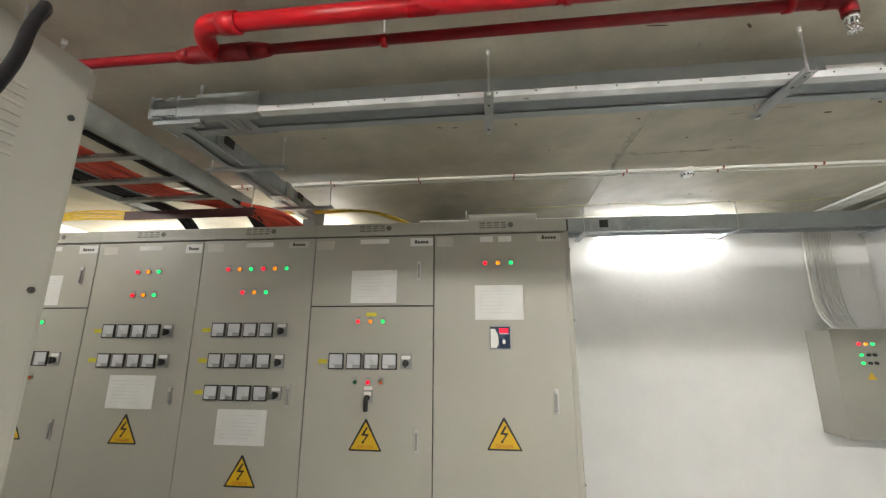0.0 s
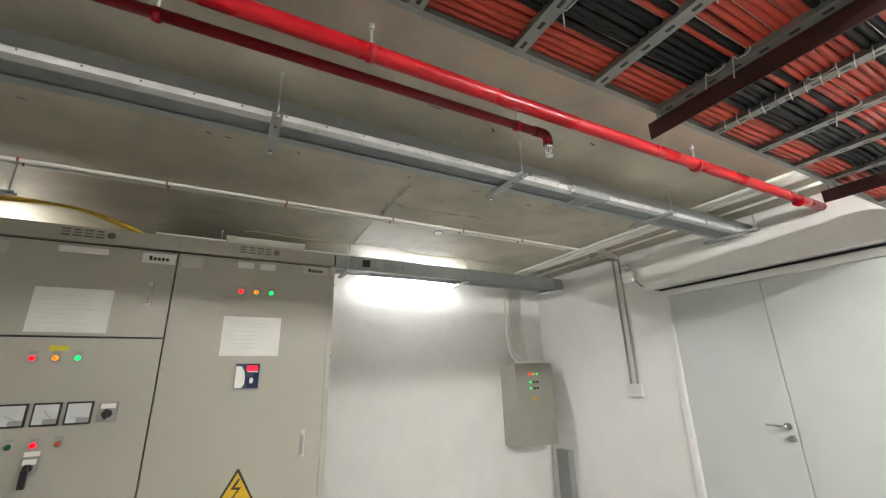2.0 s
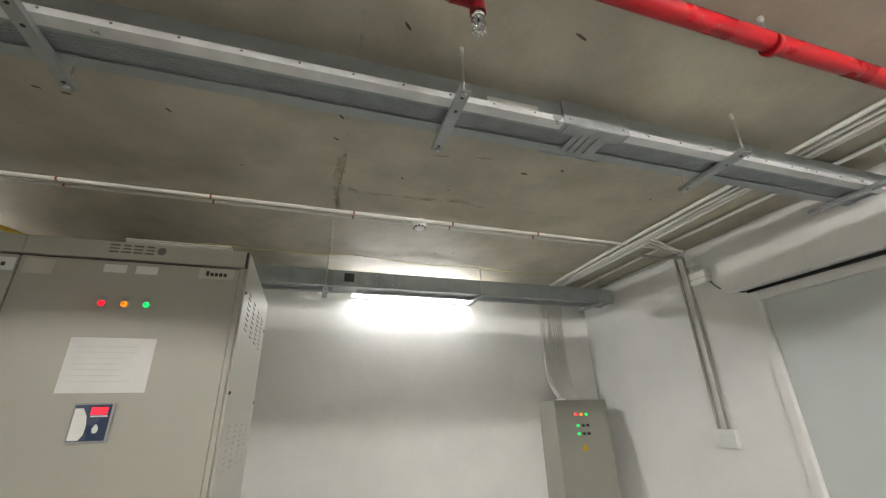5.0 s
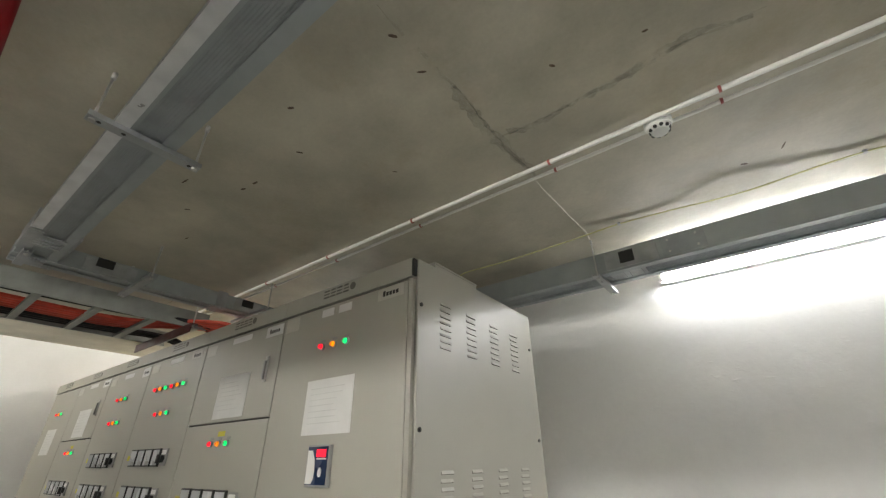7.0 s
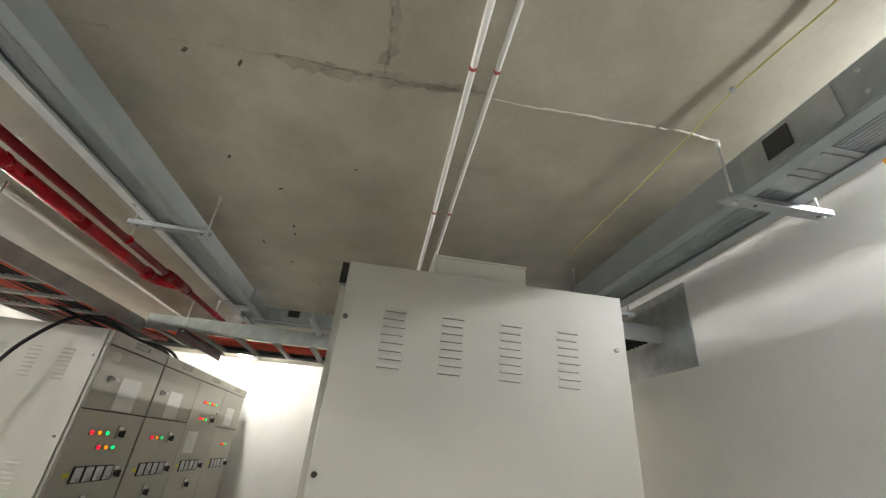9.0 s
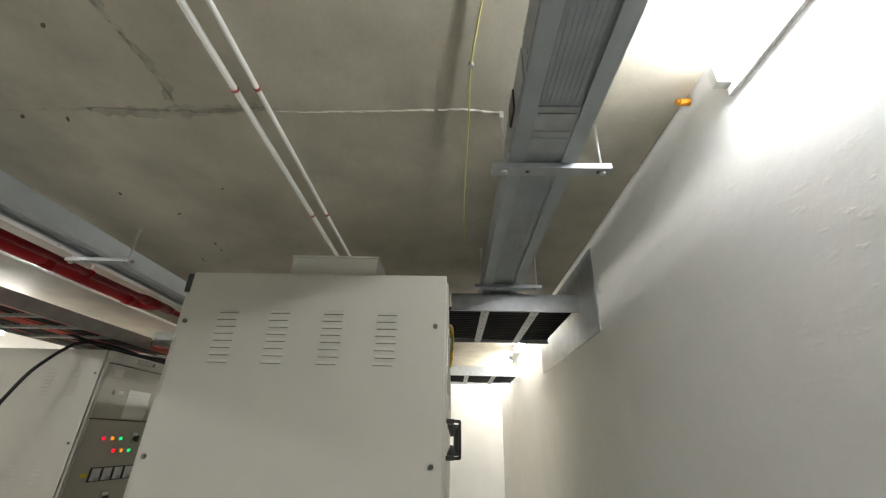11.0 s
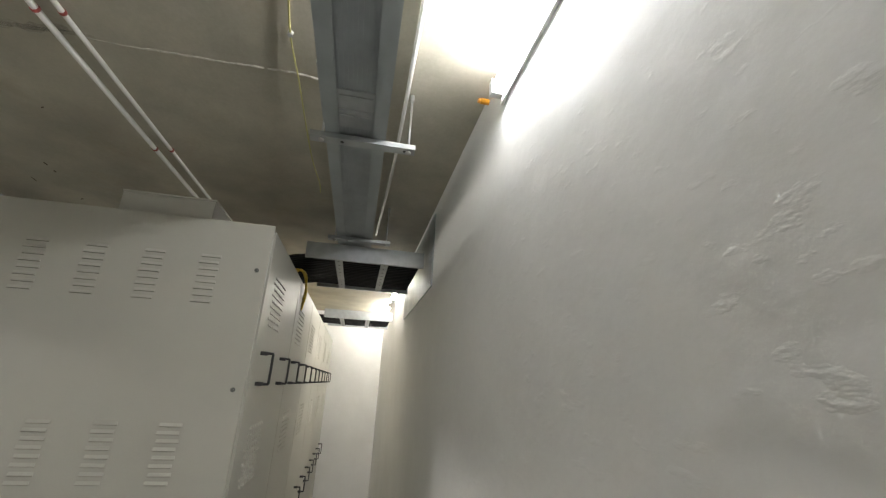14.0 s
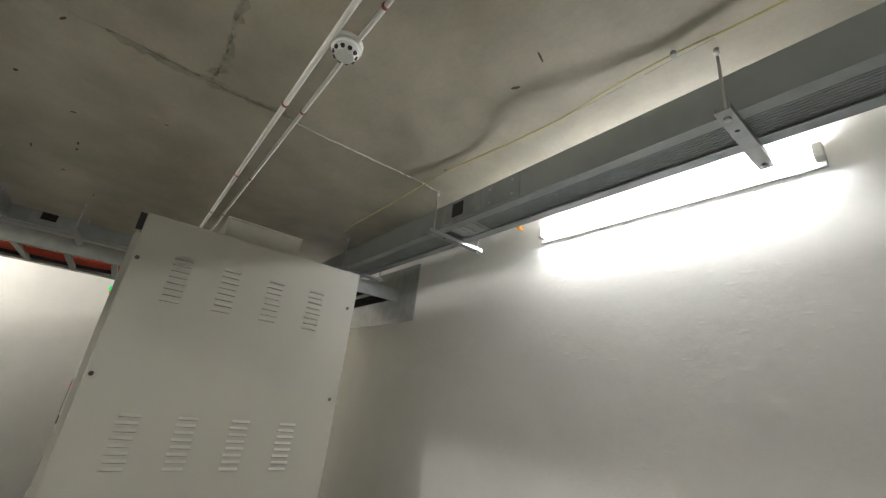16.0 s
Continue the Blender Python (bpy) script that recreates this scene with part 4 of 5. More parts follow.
def pipe_hanger(x, y, r):
    h = thing("pipe_hanger", (x, y, 2.62), "steel ring hanger holding a red pipe", "hanger", "pipe hangers")
    bm = rod(B(), (x - 0.012, y, 2.62), (x + 0.012, y, 2.62), r + 0.004, 18)
    part("ring", bm, M_RED, h)
    bm = rod(B(), (x, y, 2.62 + r), (x, y, CEIL - 0.001), 0.005, 8)
    rod(bm, (x, y, CEIL - 0.025), (x, y, CEIL - 0.001), 0.011, 8)
    part("threaded_rod", bm, M_STEEL, h)


for x in (0.36, 2.3, 3.5):
    pipe_hanger(x, 1.555, 0.032)
for x in (-2.1, -1.7, -0.3, 1.12):
    pipe_hanger(x, 1.70 if x < 0 else 1.687, 0.0205)


# ---- cable ladders ----
LZ = 2.42
RUNGS = [(-1.32 + 0.335 * k) for k in range(16)]


def rail_profile(c, s, h=0.10, z=LZ):
    """A side rail: upright web with lips that point to the middle."""
    return [(c, z), (c + s * 0.02, z), (c + s * 0.02, z + 0.003), (c + s * 0.003, z + 0.003), (c + s * 0.003, z + h - 0.003), (c + s * 0.02, z + h - 0.003), (c + s * 0.02, z + h), (c, z + h)]


lad = thing("cable_ladder", (1.1, 0.75, LZ), "grey steel cable ladder full of cables, hung below the slab", "cable ladder", "cable ladders")
part("side_rail", extrude_profile(B(), rail_profile(1.165, -1), "x", -1.74, EAST - 0.005), M_LADDER, lad)
part("side_rail", extrude_profile(B(), rail_profile(0.385, 1), "x", -2.52, EAST - 0.005), M_LADDER, lad)


def rung(parent, axis, u, lo, hi, z=LZ):
    bm = B()
    s = 0.022
    if axis == "x":
        box(bm, u - s, u + s, lo, hi, z + 0.001, z + 0.006)
        box(bm, u - s, u - s + 0.003, lo, hi, z + 0.006, z + 0.026)
        box(bm, u + s - 0.003, u + s, lo, hi, z + 0.006, z + 0.026)
        n = int((hi - lo) / 0.075)
        for k in range(n):
            v = lo + (hi - lo) * (k + 0.5) / n
            box(bm, u - 0.006, u + 0.006, v - 0.013, v + 0.013, z + 0.0004, z + 0.001, 0, 1)
    else:
        box(bm, lo, hi, u - s, u + s, z + 0.001, z + 0.006)
        box(bm, lo, hi, u - s, u - s + 0.003, z + 0.006, z + 0.026)
        box(bm, lo, hi, u + s - 0.003, u + s, z + 0.006, z + 0.026)
    part("rung", bm, [M_LADDER, M_BLACK], parent)


for u in RUNGS:
    rung(lad, "x", u, 0.389, 1.161)
L2Z = LZ + 0.035
lad2 = thing("cable_ladder", (-2.13, 2.2, L2Z), "grey steel cable ladder leading to the switchboard row", "cable ladder", "cable ladders")
part("side_rail", extrude_profile(B(), rail_profile(-1.745, -1, 0.125, L2Z), "y", 1.17, 3.22), M_LADDER, lad2)
part("side_rail", extrude_profile(B(), rail_profile(-2.525, 1, 0.125, L2Z), "y", 0.39, 3.22), M_LADDER, lad2)
for u in (0.55, 0.9, 1.25, 1.58, 1.90, 2.22, 2.54, 2.86, 3.15):
    rung(lad2, "y", u, -2.52, -1.75, L2Z)


def support(x0, x1, y0, y1, z=LZ):
    """A red-brown angle under a ladder, on rods."""
    h = thing("ladder_support", ((x0 + x1) / 2, (y0 + y1) / 2, z - 0.05), "red-brown primed steel angle under the ladder", "support", "ladder supports")
    bm = B()
    if abs(x1 - x0) < 0.01:
        extrude_profile(bm, [(x0 - 0.003, z), (x0 + 0.045, z), (x0 + 0.045, z - 0.005), (x0 + 0.002, z - 0.005), (x0 + 0.002, z - 0.068), (x0 - 0.003, z - 0.068)], "y", y0, y1)
        ends = [(x0 + 0.02, y0 + 0.03), (x0 + 0.02, y1 - 0.03)]
    else:
        extrude_profile(bm, [(y0 - 0.003, z), (y0 + 0.045, z), (y0 + 0.045, z - 0.005), (y0 + 0.002, z - 0.005), (y0 + 0.002, z - 0.068), (y0 - 0.003, z - 0.068)], "x", x0, x1)
        ends = [(x0 + 0.03, y0 + 0.02), (x1 - 0.03, y0 + 0.02)]
    part("angle", bm, M_BROWN, h)
    for x, y in ends:
        bm = rod(B(), (x, y, z - 0.02), (x, y, CEIL - 0.001), 0.005, 8)
        rod(bm, (x, y, z - 0.016), (x, y, z - 0.006), 0.011, 6)
        part("threaded_rod", bm, M_STEEL, h)


for x in (-0.09, 1.385, 2.83):
    support(x, x, 0.16, 1.225)
support(-2.66, -1.62, 3.06, 3.06, L2Z)
support(-2.66, -1.62, 1.50, 1.50, L2Z)

# cables lying on the ladders
ORDER = "RRRRRBBBBBBRBRRRRRRRBBBRBBBRBRBB"
for k, col in enumerate(ORDER):
    y0 = 1.138 - 0.0234 * k
    z = LZ + 0.020 + (0.012 if col == "B" else 0.0145)
    pts = []
    for i in range(25):
        x = -1.45 + (EAST - 0.004 + 1.45) * i / 24
        pts.append((x, y0 + (0.014 if col == "B" else 0.007) * noise.noise((x * 1.9, k * 3.1, 0.0)), z + (0.010 if col == "B" else 0.006) * noise.noise((x * 1.6, k * 1.7, 7.0)) - 0.002))
    r = (0.0122 if col == "R" else 0.0125) * (0.92 + 0.1 * random.random())
    pts = [(-2.2 + 0.006 * k, y0 + 0.02, z)] + pts
    tagged(solid("power_cable", sweep(B(), pts, r, 8), M_REDCAB if col == "R" else M_BLKCAB), ("orange-red" if col == "R" else "black") + " sheathed power cable lying on the cable ladder", "cable", "cables on the long ladder")
for k in range(6):
    y0 = 1.05 - 0.11 * k
    pts = [(x, y0 + 0.03 * noise.noise((x, k, 2.0)), LZ + 0.062 + 0.012 * noise.noise((x * 0.8, k, 4.0))) for x in np.linspace(-1.9, EAST - 0.005, 18)]
    tagged(solid("power_cable", sweep(B(), pts, 0.013, 7), M_BLKCAB), "black sheathed power cable on top of the others", "cable", "cables on the long ladder")
for k in range(17):
    red = 4 <= k <= 12
    x0 = -1.785 - 0.028 * k - (0.09 if k > 12 else 0) - (0.14 if k >= 4 else 0)
    zz = L2Z + 0.035 + 0.004 * (k % 2)
    ex = -1.20 - 0.035 * k if red else x0 + 0.1
    pts = smooth_path([(x0, 0.45 + 0.02 * k, zz), (x0 + 0.008, 1.4, zz + 0.004), (x0 - 0.006, 2.1, zz - 0.004), (x0, 2.75, zz), (x0 * 0.6 + ex * 0.4, 3.06, zz + 0.006), (x0 * 0.2 + ex * 0.8, 3.26, zz - 0.03), (ex, 3.42, TOP + 0.06), (ex + 0.02, 3.50, TOP)], 5)
    tagged(solid("power_cable", sweep(B(), pts, 0.0145, 8), M_REDCAB if red else M_BLKCAB), ("orange-red" if red else "black") + " sheathed power cable running down to a switchboard", "cable", "cables on the short ladder")

# white ties that hold the cables to the rungs
for k in range(26):
    u = RUNGS[3 + k % 13] + random.choice((-0.03, 0.03))
    v = 0.42 + 0.68 * random.random()
    w0 = 0.03 + 0.05 * random.random()
    pts = smooth_path([(u, v, LZ + 0.02), (u + 0.002, v + 0.01, LZ + 0.006), (u, v + w0, LZ + 0.005), (u, v + w0 + 0.01, LZ + 0.02), (u + 0.02, v + w0 + 0.03, LZ - 0.01 - 0.03 * random.random())], 4)
    tagged(solid("cable_tie", sweep(B(), pts, 0.0022, 5), M_WHITEPL), "white plastic tie round the ladder cables", "cable tie", "cable ties")

for k in range(11):
    u, v = RUNGS[9], 0.66 + 0.043 * k
    pts = smooth_path([(u - 0.028, v, LZ + 0.024), (u - 0.026, v + 0.004, LZ - 0.002), (u + 0.024, v + 0.016, LZ - 0.003), (u + 0.028, v + 0.018, LZ + 0.024)], 3)
    tagged(solid("cable_tie", sweep(B(), pts, 0.0022, 5), M_WHITEPL), "white plastic tie wound round a ladder rung", "cable tie", "cable ties")

# yellow earth cables above the north row
for k in range(4):
    o = 0.022 * k
    pts = smooth_path([(-4.3, 3.55 + o, TOP + 0.02), (-3.9, 3.58 + o, 2.57 + 0.03 * k), (-3.0, 3.6 + o, 2.57 + 0.03 * k), (-2.2, 3.6 + o, 2.585 + 0.018 * k), (-1.5, 3.6 + o, 2.60), (-1.0, 3.6 + o, 2.585 + 0.006 * k), (-0.75, 3.6 + o, 2.535), (-0.55, 3.6 + o, 2.45), (-0.46, 3.6 + o, TOP + 0.05), (-0.44, 3.6 + o, TOP)], 6)
    tagged(solid("earth_cable", sweep(B(), pts, 0.010, 8), M_YELCAB), "yellow sheathed earth cable curving down to the cabinets", "cable", "yellow cables")

# black cable that hangs over the end panel of the south row
pts = smooth_path([(-2.0, 1.1, TOP + 0.03), (-1.4, 1.26, TOP + 0.05), (-1.12, 1.2, TOP + 0.06), (-1.0, 1.13, 2.305), (-0.9, 1.046, 2.155), (-0.84, 0.986, 1.99), (-0.815, 0.86, 1.63), (-0.85, 0.765, 1.17), (-0.93, 0.68, 0.6), (-1.0, 0.6, 0.013), (-1.0, 0.3, 0.013)], 6)
tagged(solid("hanging_cable", sweep(B(), pts, 0.0125, 10), M_BLKCAB), "loose black cable hanging down beside the end panel", "cable")
for k in range(5):
    pts = smooth_path([(-1.25 - 0.1 * k, 0.7, LZ + 0.05), (-1.35 - 0.09 * k, 1.0, TOP + 0.09), (-1.6 - 0.12 * k, 1.18 + 0.02 * k, TOP + 0.02 + 0.012 * k), (-2.2 - 0.15 * k, 1.2 - 0.02 * k, TOP + 0.014 + 0.006 * k), (-3.0 - 0.2 * k, 1.15, TOP + 0.014), (-3.1 - 0.2 * k, 1.0, TOP)], 6)
    tagged(solid("power_cable", sweep(B(), pts, 0.013, 8), M_BLKCAB), "black cable lying on the switchboard roof", "cable", "cables on the south row")

# small metal box on the roof of the end bay
b = thing("roof_box", (0.2, 3.53, TOP), "grey sheet-metal box on the cabinet roof", "box")
part("body", box(B(), -0.06, 0.445, 3.328, 3.708, TOP, 2.422, 0.004), M_CAB, b)
part("lid", box(B(), -0.063, 0.448, 3.325, 3.711, 2.422, 2.432, 0.002), M_CAB, b)


# ---- cable trays over the rear passage ----
def cross_tray(x, back, y0, y1, z0, h, label, rung_ys, cables):
    t = thing("cable_tray", ((x + back) / 2, (y0 + y1) / 2, z0), label, "cable tray", "trays over the rear passage")
    for a, s in ((x, -1), (back, 1)):
        prof = [(a, z0), (a + s * 0.02, z0), (a + s * 0.02, z0 + 0.003), (a + s * 0.003, z0 + 0.003), (a + s * 0.003, z0 + h - 0.003), (a + s * 0.02, z0 + h - 0.003), (a + s * 0.02, z0 + h), (a, z0 + h)]
        part("side_rail", extrude_profile(B(), prof, "y", y0, y1), M_GALV, t)
    for y in rung_ys:
        bm = box(B(), back + 0.004, x - 0.004, y - 0.024, y + 0.024, z0 + 0.003, z0 + 0.008)
        n = 9
        for k in range(n):
            u = back + (x - back) * (k + 0.5) / n
            rod(bm, (u, y, z0 + 0.0024), (u, y, z0 + 0.003), 0.008, 8, slot=1)
        part("rung", bm, [M_GALV, M_BLACK], t)
    for k in range(cables):
        u = back + 0.05 + (x - back - 0.1) * (k + 0.5) / cables
        pts = smooth_path([(u, y0 - 0.35, TOP + 0.0), (u, y0 - 0.2, TOP + 0.09), (u, y0, z0 + 0.03), (u + 0.012 * noise.noise((k, 1, 1)), (y0 + y1) / 2, z0 + 0.022), (u, y1 - 0.02, z0 + 0.03)], 4)
        tagged(solid("tray_cable", sweep(B(), pts, 0.012, 7), M_BLKCAB), "black cable lying in the cross tray", "cable", "cables in the cross trays")
    return t


cross_tray(-0.233, -1.10, 4.03, 4.785, 2.40, 0.104, "galvanised tray crossing to the north wall", (4.235, 4.53), 17)
cross_tray(-2.5, -3.25, 4.0, 4.785, 2.352, 0.098, "pale galvanised tray further down the passage", (4.2, 4.5), 8)
w = thing("wall_cable_cover", (-0.6, 4.78, 2.24), "galvanised sheet cover on the wall behind the tray", "cable cover")
for x in (-1.40, -0.75, -0.05):
    for z in (2.26, 2.67):
        part("screw", rod(B(), (x, NORTH - 0.008, z), (x, NORTH - 0.012, z), 0.006, 8), M_STEEL, w)
part("sheet", box(B(), -1.45, 0.0, NORTH - 0.008, NORTH - 0.001, 2.23, 2.70, 0.002), M_GALV, w)
for k in range(3):
    pts = smooth_path([(0.25 - 0.05 * k - 0.4, 3.98, TOP + 0.01), (0.2 - 0.05 * k - 0.4, 4.02, TOP + 0.02 + 0.012 * k), (-0.33 - 0.05 * k, 4.042, 2.305 - 0.03 * k), (-0.42, 4.04, 2.22 - 0.04 * k), (-0.46, 4.026, 2.16 - 0.03 * k)], 5)
    tagged(solid("earth_cable", sweep(B(), pts, 0.0065, 7), M_YELCAB), "short yellow earth cable at the rear edge of the roof", "cable", "yellow cables")


# ---- lamps ----
def batten(wall, side, out, a, b, label, lit, tubes=1, up=0.0):
    """A bare fluorescent batten on a wall that runs along side: base strip, two holders, one tube or two side by side."""
    def span(u0, u1, d0, d1, z0, z1, bevel=0.003):
        lo, hi = sorted((wall + out * d0, wall + out * d1))
        return box(B(), u0, u1, lo, hi, z0 + up, z1 + up, bevel) if side == "x" else box(B(), lo, hi, u0, u1, z0 + up, z1 + up, bevel)

    def at(u, d, z):
        return (u, wall + out * d, z + up) if side == "x" else (wall + out * d, u, z + up)
    lamp = thing("fluorescent_lamp", at((a + b) / 2, 0.0, 2.6), label, "wall lamp", "fluorescent battens")
    depth = 0.052 + 0.036 * (tubes - 1)
    part("base_strip", span(a, b, 0.0, 0.012, 2.580, 2.604), M_WHITEPL, lamp, "white enamelled base strip")
    for u in (a, b - 0.028):
        part("lamp_holder", span(u, u + 0.028, 0.0, depth, 2.604, 2.662), M_WHITEPL, lamp)
    for k in range(tubes):
        d = 0.034 + 0.036 * k
        part("tube", rod(B(), at(a + 0.03, d, 2.636), at(b - 0.03, d, 2.636), 0.0135, 14), lit, lamp, "lit fluorescent tube")


batten(NORTH, "x", -1, 1.235, 2.465, "lit bare fluorescent batten on the north wall", M_TUBE_COOL)
batten(NORTH, "x", -1, -2.72, -1.49, "lit fluorescent batten in the rear passage", M_TUBE, 1, 0.05)
# unseen second lamp, added because the passage's end wall needs light
batten(NORTH, "x", -1, -4.45, -3.22, "unseen lit batten added to brighten the end of the rear passage", M_TUBE_DIM, 1, 0.05)
batten(SOUTH, "x", 1, -1.98, -0.75, "lit fluorescent batten behind the south row", M_TUBE_PINK, 1, -0.03)
# this batten is out of view; its second tube is added for more light
batten(SOUTH, "x", 1, 1.8, 3.03, "lit fluorescent batten on the south wall, second tube added for brightness", M_TUBE_STRONG, 2)

# unseen lamp, added to brighten the west wall between the rows
lamp = thing("fluorescent_lamp", (-3.735, 1.3, CEIL), "unseen lit batten added under the slab to brighten the west wall", "ceiling lamp", "fluorescent battens")
# made wide so that it blocks the tube's light from the slab
part("base_strip", box(B(), -4.35, -3.12, 1.20, 1.40, CEIL - 0.045, CEIL - 0.001, 0.003), M_WHITEPL, lamp, "wide white strip added to keep the tube's light off the slab")
for u in (-4.35, -3.148):
    part("lamp_holder", box(B(), u, u + 0.028, 1.28, 1.32, CEIL - 0.09, CEIL - 0.045, 0.003), M_WHITEPL, lamp)
part("tube", rod(B(), (-4.32, 1.3, CEIL - 0.068), (-3.15, 1.3, CEIL - 0.068), 0.0135, 14), M_TUBE_DIM, lamp, "lit fluorescent tube")


# ---- conduits, detector, small fittings ----
def conduit(pts, r, label, group="white conduits", per=4, material=None):
    return tagged(solid("conduit", sweep(B(), smooth_path(pts, per), r, 10), material or M_PVC), label, "conduit", group)


conduit([(-2.8, 3.315, CEIL - 0.02), (0.5, 3.315, CEIL - 0.02), (2.0, 3.318, CEIL - 0.02), (3.80, 3.322, CEIL - 0.02)], 0.0105, "white plastic conduit clipped along the slab")
conduit([(-2.8, 3.388, CEIL - 0.016), (0.5, 3.388, CEIL - 0.016), (1.47, 3.388, CEIL - 0.016), (1.54, 3.37, CEIL - 0.014), (1.6, 3.372, CEIL - 0.014), (1.68, 3.39, CEIL - 0.016), (3.1, 3.392, CEIL - 0.016)], 0.0085, "thinner white conduit beside the other one")
for x in (-1.9, -1.15, -0.44, 0.293, 1.113, 1.78, 2.44, 3.2):
    c = thing("conduit_clip", (x, 3.35, CEIL - 0.01), "small red saddle clip on the conduits", "clip", "conduit clips")
    part("saddle", rod(B(), (x - 0.005, 3.315, CEIL - 0.02), (x + 0.005, 3.315, CEIL - 0.02), 0.0138, 12), M_REDCLIP, c)
    part("saddle", rod(B(), (x - 0.005, 3.389, CEIL - 0.016), (x + 0.005, 3.389, CEIL - 0.016), 0.0115, 12), M_REDCLIP, c)
conduit([(-4.0, 1.10, CEIL - 0.012), (-1.4, 1.10, CEIL - 0.012), (-0.27, 1.11, CEIL - 0.012), (1.2, 1.10, CEIL - 0.012)], 0.010, "thin conduit on the slab above the ladder")

d = thing("smoke_detector", (1.56, 3.372, CEIL), "round white smoke detector on the slab", "smoke detector")
bm = rod(B(), (1.56, 3.372, CEIL - 0.001), (1.56, 3.372, CEIL - 0.022), 0.053, 28)
part("base", bm, M_WHITEPL, d)
bm = rod(B(), (1.56, 3.372, CEIL - 0.022), (1.56, 3.372, CEIL - 0.036), 0.050, 28, 0.046)
rod(bm, (1.56, 3.372, CEIL - 0.036), (1.56, 3.372, CEIL - 0.058), 0.046, 28, 0.030)
part("head", bm, M_WHITEPL, d)
for k in range(10):
    a = 2 * math.pi * k / 10
    u = Vector((math.cos(a), math.sin(a), 0))
    part("vent", rod(B(), Vector((1.56, 3.372, CEIL - 0.047)) + u * 0.034, Vector((1.56, 3.372, CEIL - 0.048)) + u * 0.0405, 0.0075, 8), M_BLACK, d)

pts = smooth_path([(3.3, 4.06, CEIL - 0.008), (2.9, 4.15, CEIL - 0.016), (2.46, 4.145, CEIL - 0.014), (2.26, 4.13, CEIL - 0.009), (2.08, 4.125, CEIL - 0.014), (1.86, 4.13, CEIL - 0.024), (1.68, 4.12, CEIL - 0.025), (1.47, 4.115, CEIL - 0.010), (1.2, 4.088, CEIL - 0.010), (1.0, 4.09, CEIL - 0.016), (0.74, 4.088, CEIL - 0.023), (0.42, 4.088, CEIL - 0.025), (0.13, 4.10, CEIL - 0.010), (0.05, 4.10, CEIL - 0.03)], 6)
tagged(solid("ceiling_wire", sweep(B(), pts, 0.0032, 6), M_YELWIRE), "thin yellow wire sagging along the slab", "wire")
for x, y in ((2.26, 4.13), (1.2, 4.088)):
    tagged(solid("wire_clip", rod(B(), (x, y, CEIL - 0.001), (x, y, CEIL - 0.016), 0.009, 8), M_GREYPL), "small grey clip holding the yellow wire", "clip", "wire clips")
bm = rod(B(), (1.073, NORTH - 0.001, CEIL - 0.03), (1.073, NORTH - 0.035, CEIL - 0.03), 0.012, 12)
rod(bm, (1.073, NORTH - 0.035, CEIL - 0.03), (1.073, NORTH - 0.045, CEIL - 0.03), 0.009, 10)
tagged(solid("orange_plug", bm, M_ORANGE), "small orange plastic plug at the top of the wall", "plug")
conduit([(-0.63, 4.46, CEIL - 0.012), (0.5, 4.495, CEIL - 0.012), (1.85, 4.495, CEIL - 0.012)], 0.008, "thin conduit above the trunking")

# conduits that gather along the east wall
for k, (x, r) in enumerate(((3.20, 0.013), (3.255, 0.013), (3.31, 0.016), (3.345, 0.016), (3.56, 0.013))):
    conduit([(x + 0.06, NORTH - 0.05 - 0.02 * k, CEIL - 0.02), (x + 0.02, 4.2, CEIL - 0.02), (x, 3.3, CEIL - 0.02 - 0.012 * (k % 2)), (x + 0.01, 2.4, CEIL - 0.022), (x + 0.02, 1.4, CEIL - 0.02)], r, "white plastic conduit along the slab by the east wall", "conduits by the east wall")
conduit([(3.80, NORTH - 0.04, CEIL - 0.02), (3.81, 4.1, CEIL - 0.02), (3.82, 3.45, CEIL - 0.02), (3.835, 3.46, CEIL - 0.03), (EAST - 0.014, 3.46, CEIL - 0.08), (EAST - 0.014, 3.46, 2.2), (EAST - 0.014, 3.46, 1.37)], 0.011, "white plastic conduit dropping to a wall socket, greyed for shade", "conduits by the east wall", 4, M_PVC_SHADED)
conduit([(3.35, 3.42, CEIL - 0.05), (3.7, 3.46, CEIL - 0.045), (3.83, 3.40, CEIL - 0.05), (EAST - 0.014, 3.38, CEIL - 0.10), (EAST - 0.014, 3.38, 2.2), (EAST - 0.014, 3.38, 1.37)], 0.011, "white plastic conduit dropping to a wall socket, greyed for shade", "conduits by the east wall", 4, M_PVC_SHADED)
for k in range(3):
    conduit([(3.27 + 0.03 * k, 3.12 + 0.05 * k, CEIL - 0.05), (3.5, 3.2 + 0.035 * k, CEIL - 0.052), (3.78 - 0.04 * k, 3.30 + 0.02 * k, CEIL - 0.05)], 0.009, "short conduit crossing the others", "conduits by the east wall")

s = thing("wall_socket", (EAST, 3.37, 1.30), "white surface-mounted double socket on the wall", "socket")
part("box", box(B(), EAST - 0.035, EAST - 0.001, 3.33, 3.51, 1.245, 1.37, 0.006), M_WHITEPL, s)
for yy in (3.375, 3.465):
    part("rocker", box(B(), EAST - 0.041, EAST - 0.035, yy - 0.03, yy + 0.03, 1.275, 1.34, 0.003), M_WHITEPL, s)

e = thing("emergency_light", (EAST, 3.28, 2.48), "white emergency light with a swivelling lamp head on the wall", "emergency light")
housing = part("housing", box(B(), EAST - 0.075, EAST - 0.001, 3.185, 3.335, 2.415, 2.535, 0.022), M_WHITEPL, e)
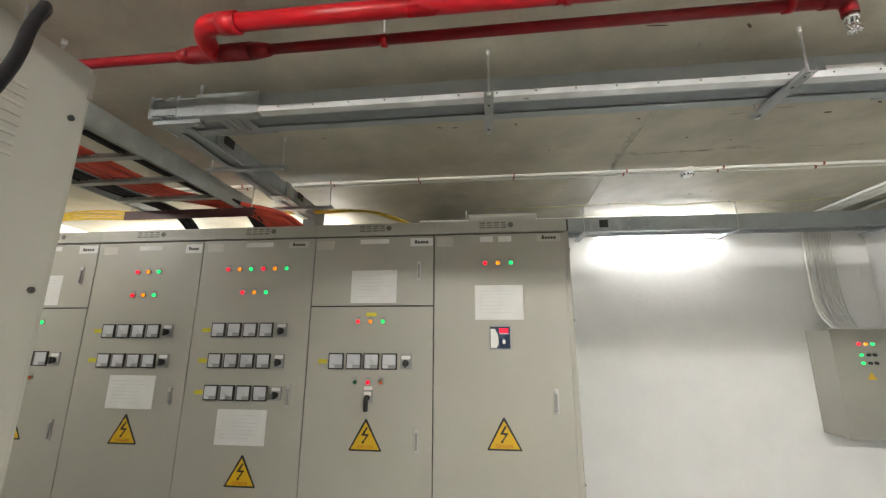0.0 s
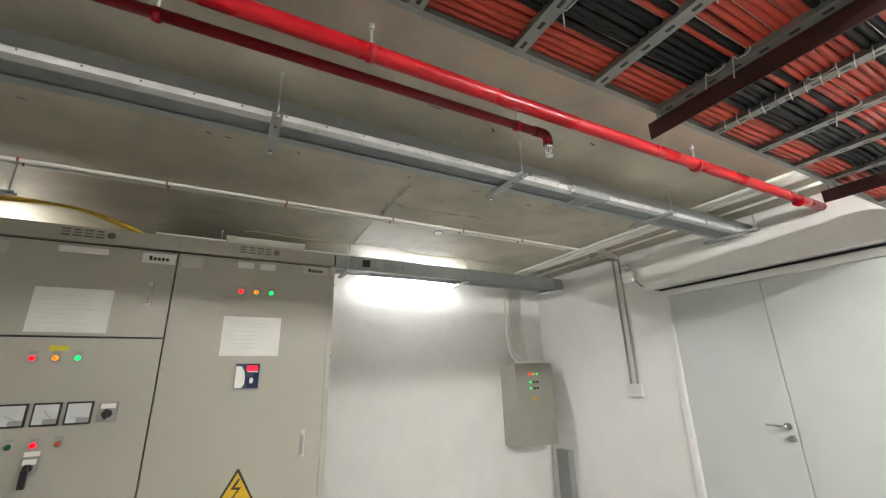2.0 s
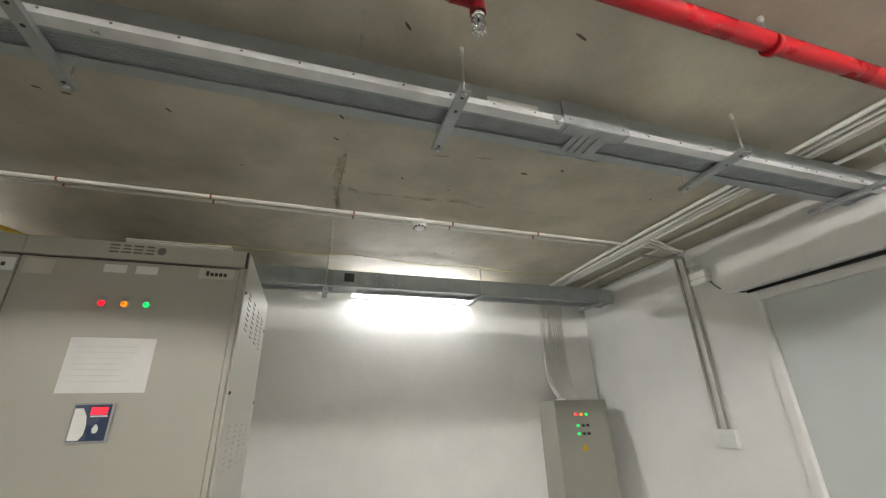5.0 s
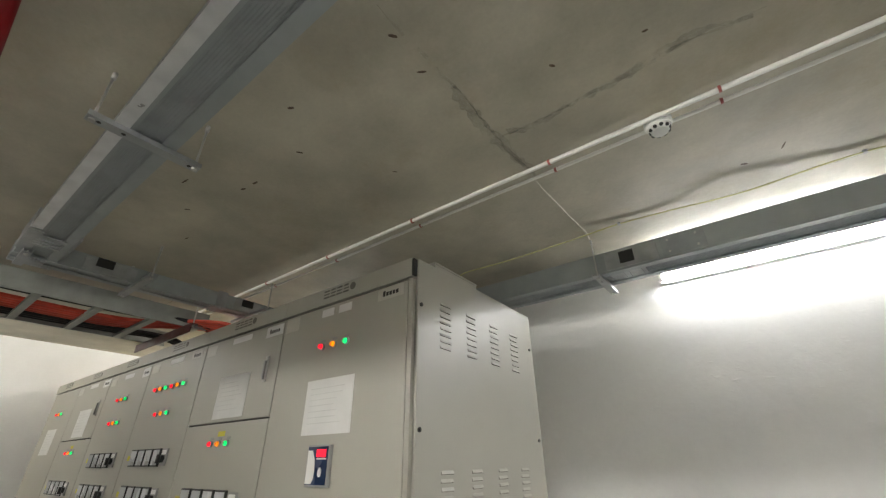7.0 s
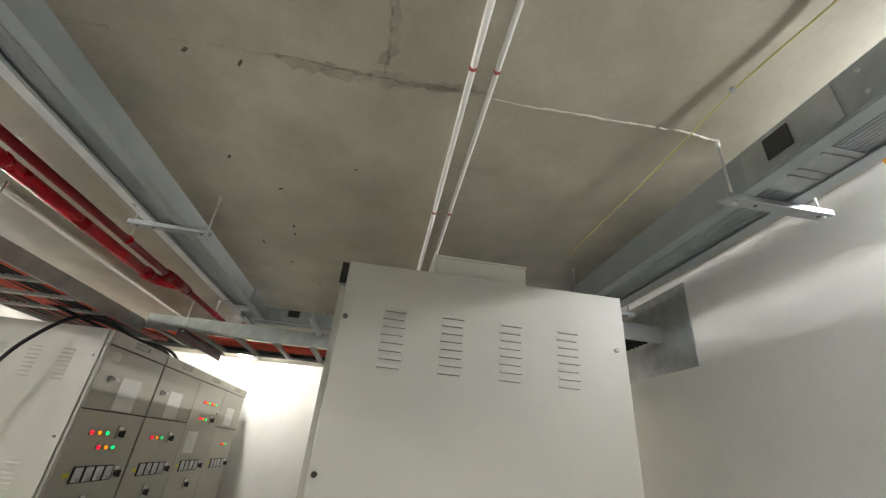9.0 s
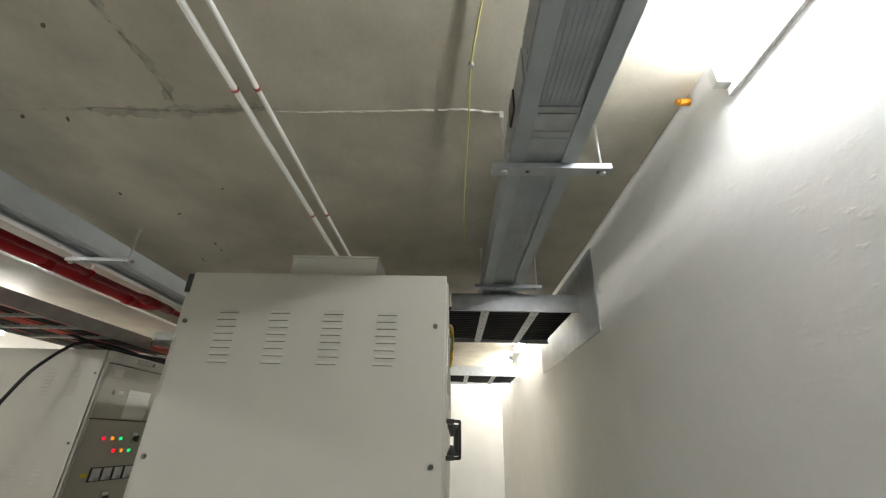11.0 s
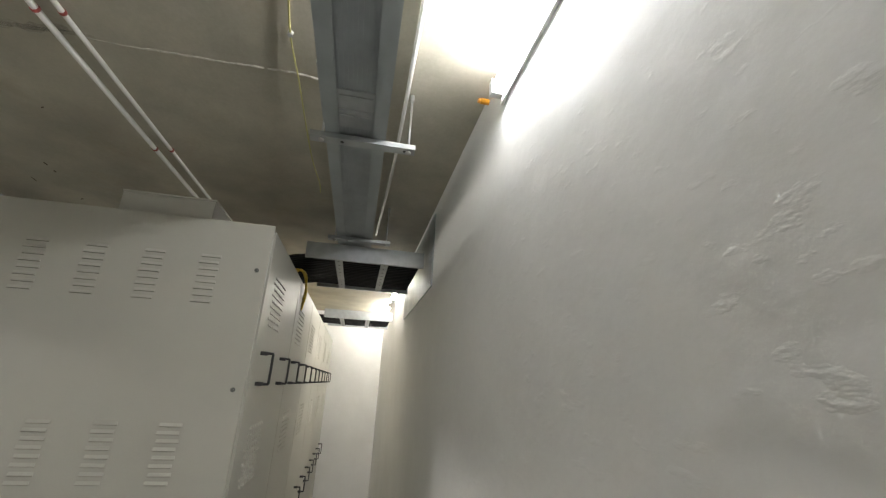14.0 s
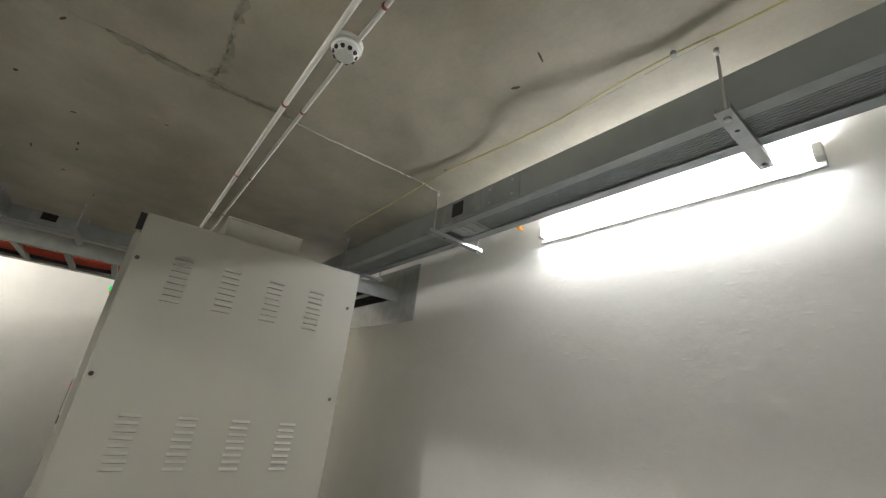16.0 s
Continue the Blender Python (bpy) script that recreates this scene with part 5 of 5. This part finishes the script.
part("cover_seam", box(B(), EAST - 0.0755, EAST - 0.003, 3.1845, 3.3355, 2.463, 2.466, 0.001), M_GREYPL, housing)
bm = rod(B(), (EAST - 0.045, 3.275, 2.533), (EAST - 0.05, 3.275, 2.575), 0.011, 10)
box(bm, EAST - 0.09, EAST - 0.025, 3.240, 3.315, 2.570, 2.618, 0.012)
head = part("lamp_head", bm, M_WHITEPL, e)
part("lens", box(B(), EAST - 0.094, EAST - 0.0895, 3.248, 3.307, 2.578, 2.610, 0.002), M_DIAL, head)
pts = smooth_path([(EAST - 0.03, 3.195, 2.43), (EAST - 0.03, 3.13, 2.35), (EAST - 0.03, 3.02, 2.31), (EAST - 0.02, 2.96, 2.275), (EAST - 0.024, 2.7, 2.272), (EAST - 0.024, 1.3, 2.272)], 6)
tagged(solid("lamp_lead", sweep(B(), pts, 0.005, 7), M_BLKCAB), "thin dark lead running above the door", "cable")

# control box on the north wall
b = thing("control_box", (3.45, NORTH, 1.17), "pebble-grey wall control box with small lamps", "control box")
part("body", box(B(), 3.15, 3.715, 4.53, NORTH - 0.001, 0.69, 1.615, 0.005), M_BOXGREY, b)
dr = part("door", box(B(), 3.146, 3.719, 4.508, 4.527, 0.686, 1.619, 0.004), M_BOXGREY, b)
for k, m in enumerate((M_LR, M_LA, M_LG)):
    part("indicator_lamp", rod(B(), (3.36 + 0.056 * k, 4.508, 1.49), (3.36 + 0.056 * k, 4.494, 1.49), 0.012, 12), m, dr, "small lit indicator lamp")
for z in (1.395, 1.325):
    part("indicator_lamp", rod(B(), (3.365, 4.508, z), (3.365, 4.494, z), 0.012, 12), M_LG, dr, "small lit indicator lamp")
    for u in (3.42, 3.47):
        part("push_button", rod(B(), (u, 4.508, z), (u, 4.490, z), 0.013, 12), M_BLACK, dr)
bm = prism(B(), [(3.375, 1.185), (3.455, 1.185), (3.415, 1.25)], 4.5065, 4.508)
part("danger_sign", bm, M_YEL, dr, "small yellow warning triangle")
part("top_gasket", box(B(), 3.30, 3.66, 4.55, 4.72, 1.6155, 1.636, 0.004), M_PVC, b)
for k in range(9):
    x = 3.285 + 0.028 * k + (0.03 if k > 1 else 0)
    conduit([(x, 4.70, CEIL - 0.01) if k > 1 else (x, NORTH - 0.05, CEIL - 0.01), (x, NORTH - 0.03, 2.58), (x - 0.012, NORTH - 0.028, 2.1), (x - 0.004, NORTH - 0.045, 1.8), (x + 0.03 if k < 2 else x - 0.006 * k + 0.02, 4.66, 1.625)], 0.013 if k < 2 else 0.007, "white conduit dropping into the control box", "conduits to the control box")
t = thing("floor_trunking", (3.78, 4.7, 0.3), "grey sheet-metal trunking leaning up the corner", "cable trunking")
part("body", box(B(), 3.79, EAST - 0.004, 4.44, 4.64, 0.0, 0.60, 0.004), M_GREYPL, t)
part("lid", box(B(), 3.785, EAST - 0.003, 4.432, 4.44, 0.0, 0.605, 0.002), M_ALU, t)
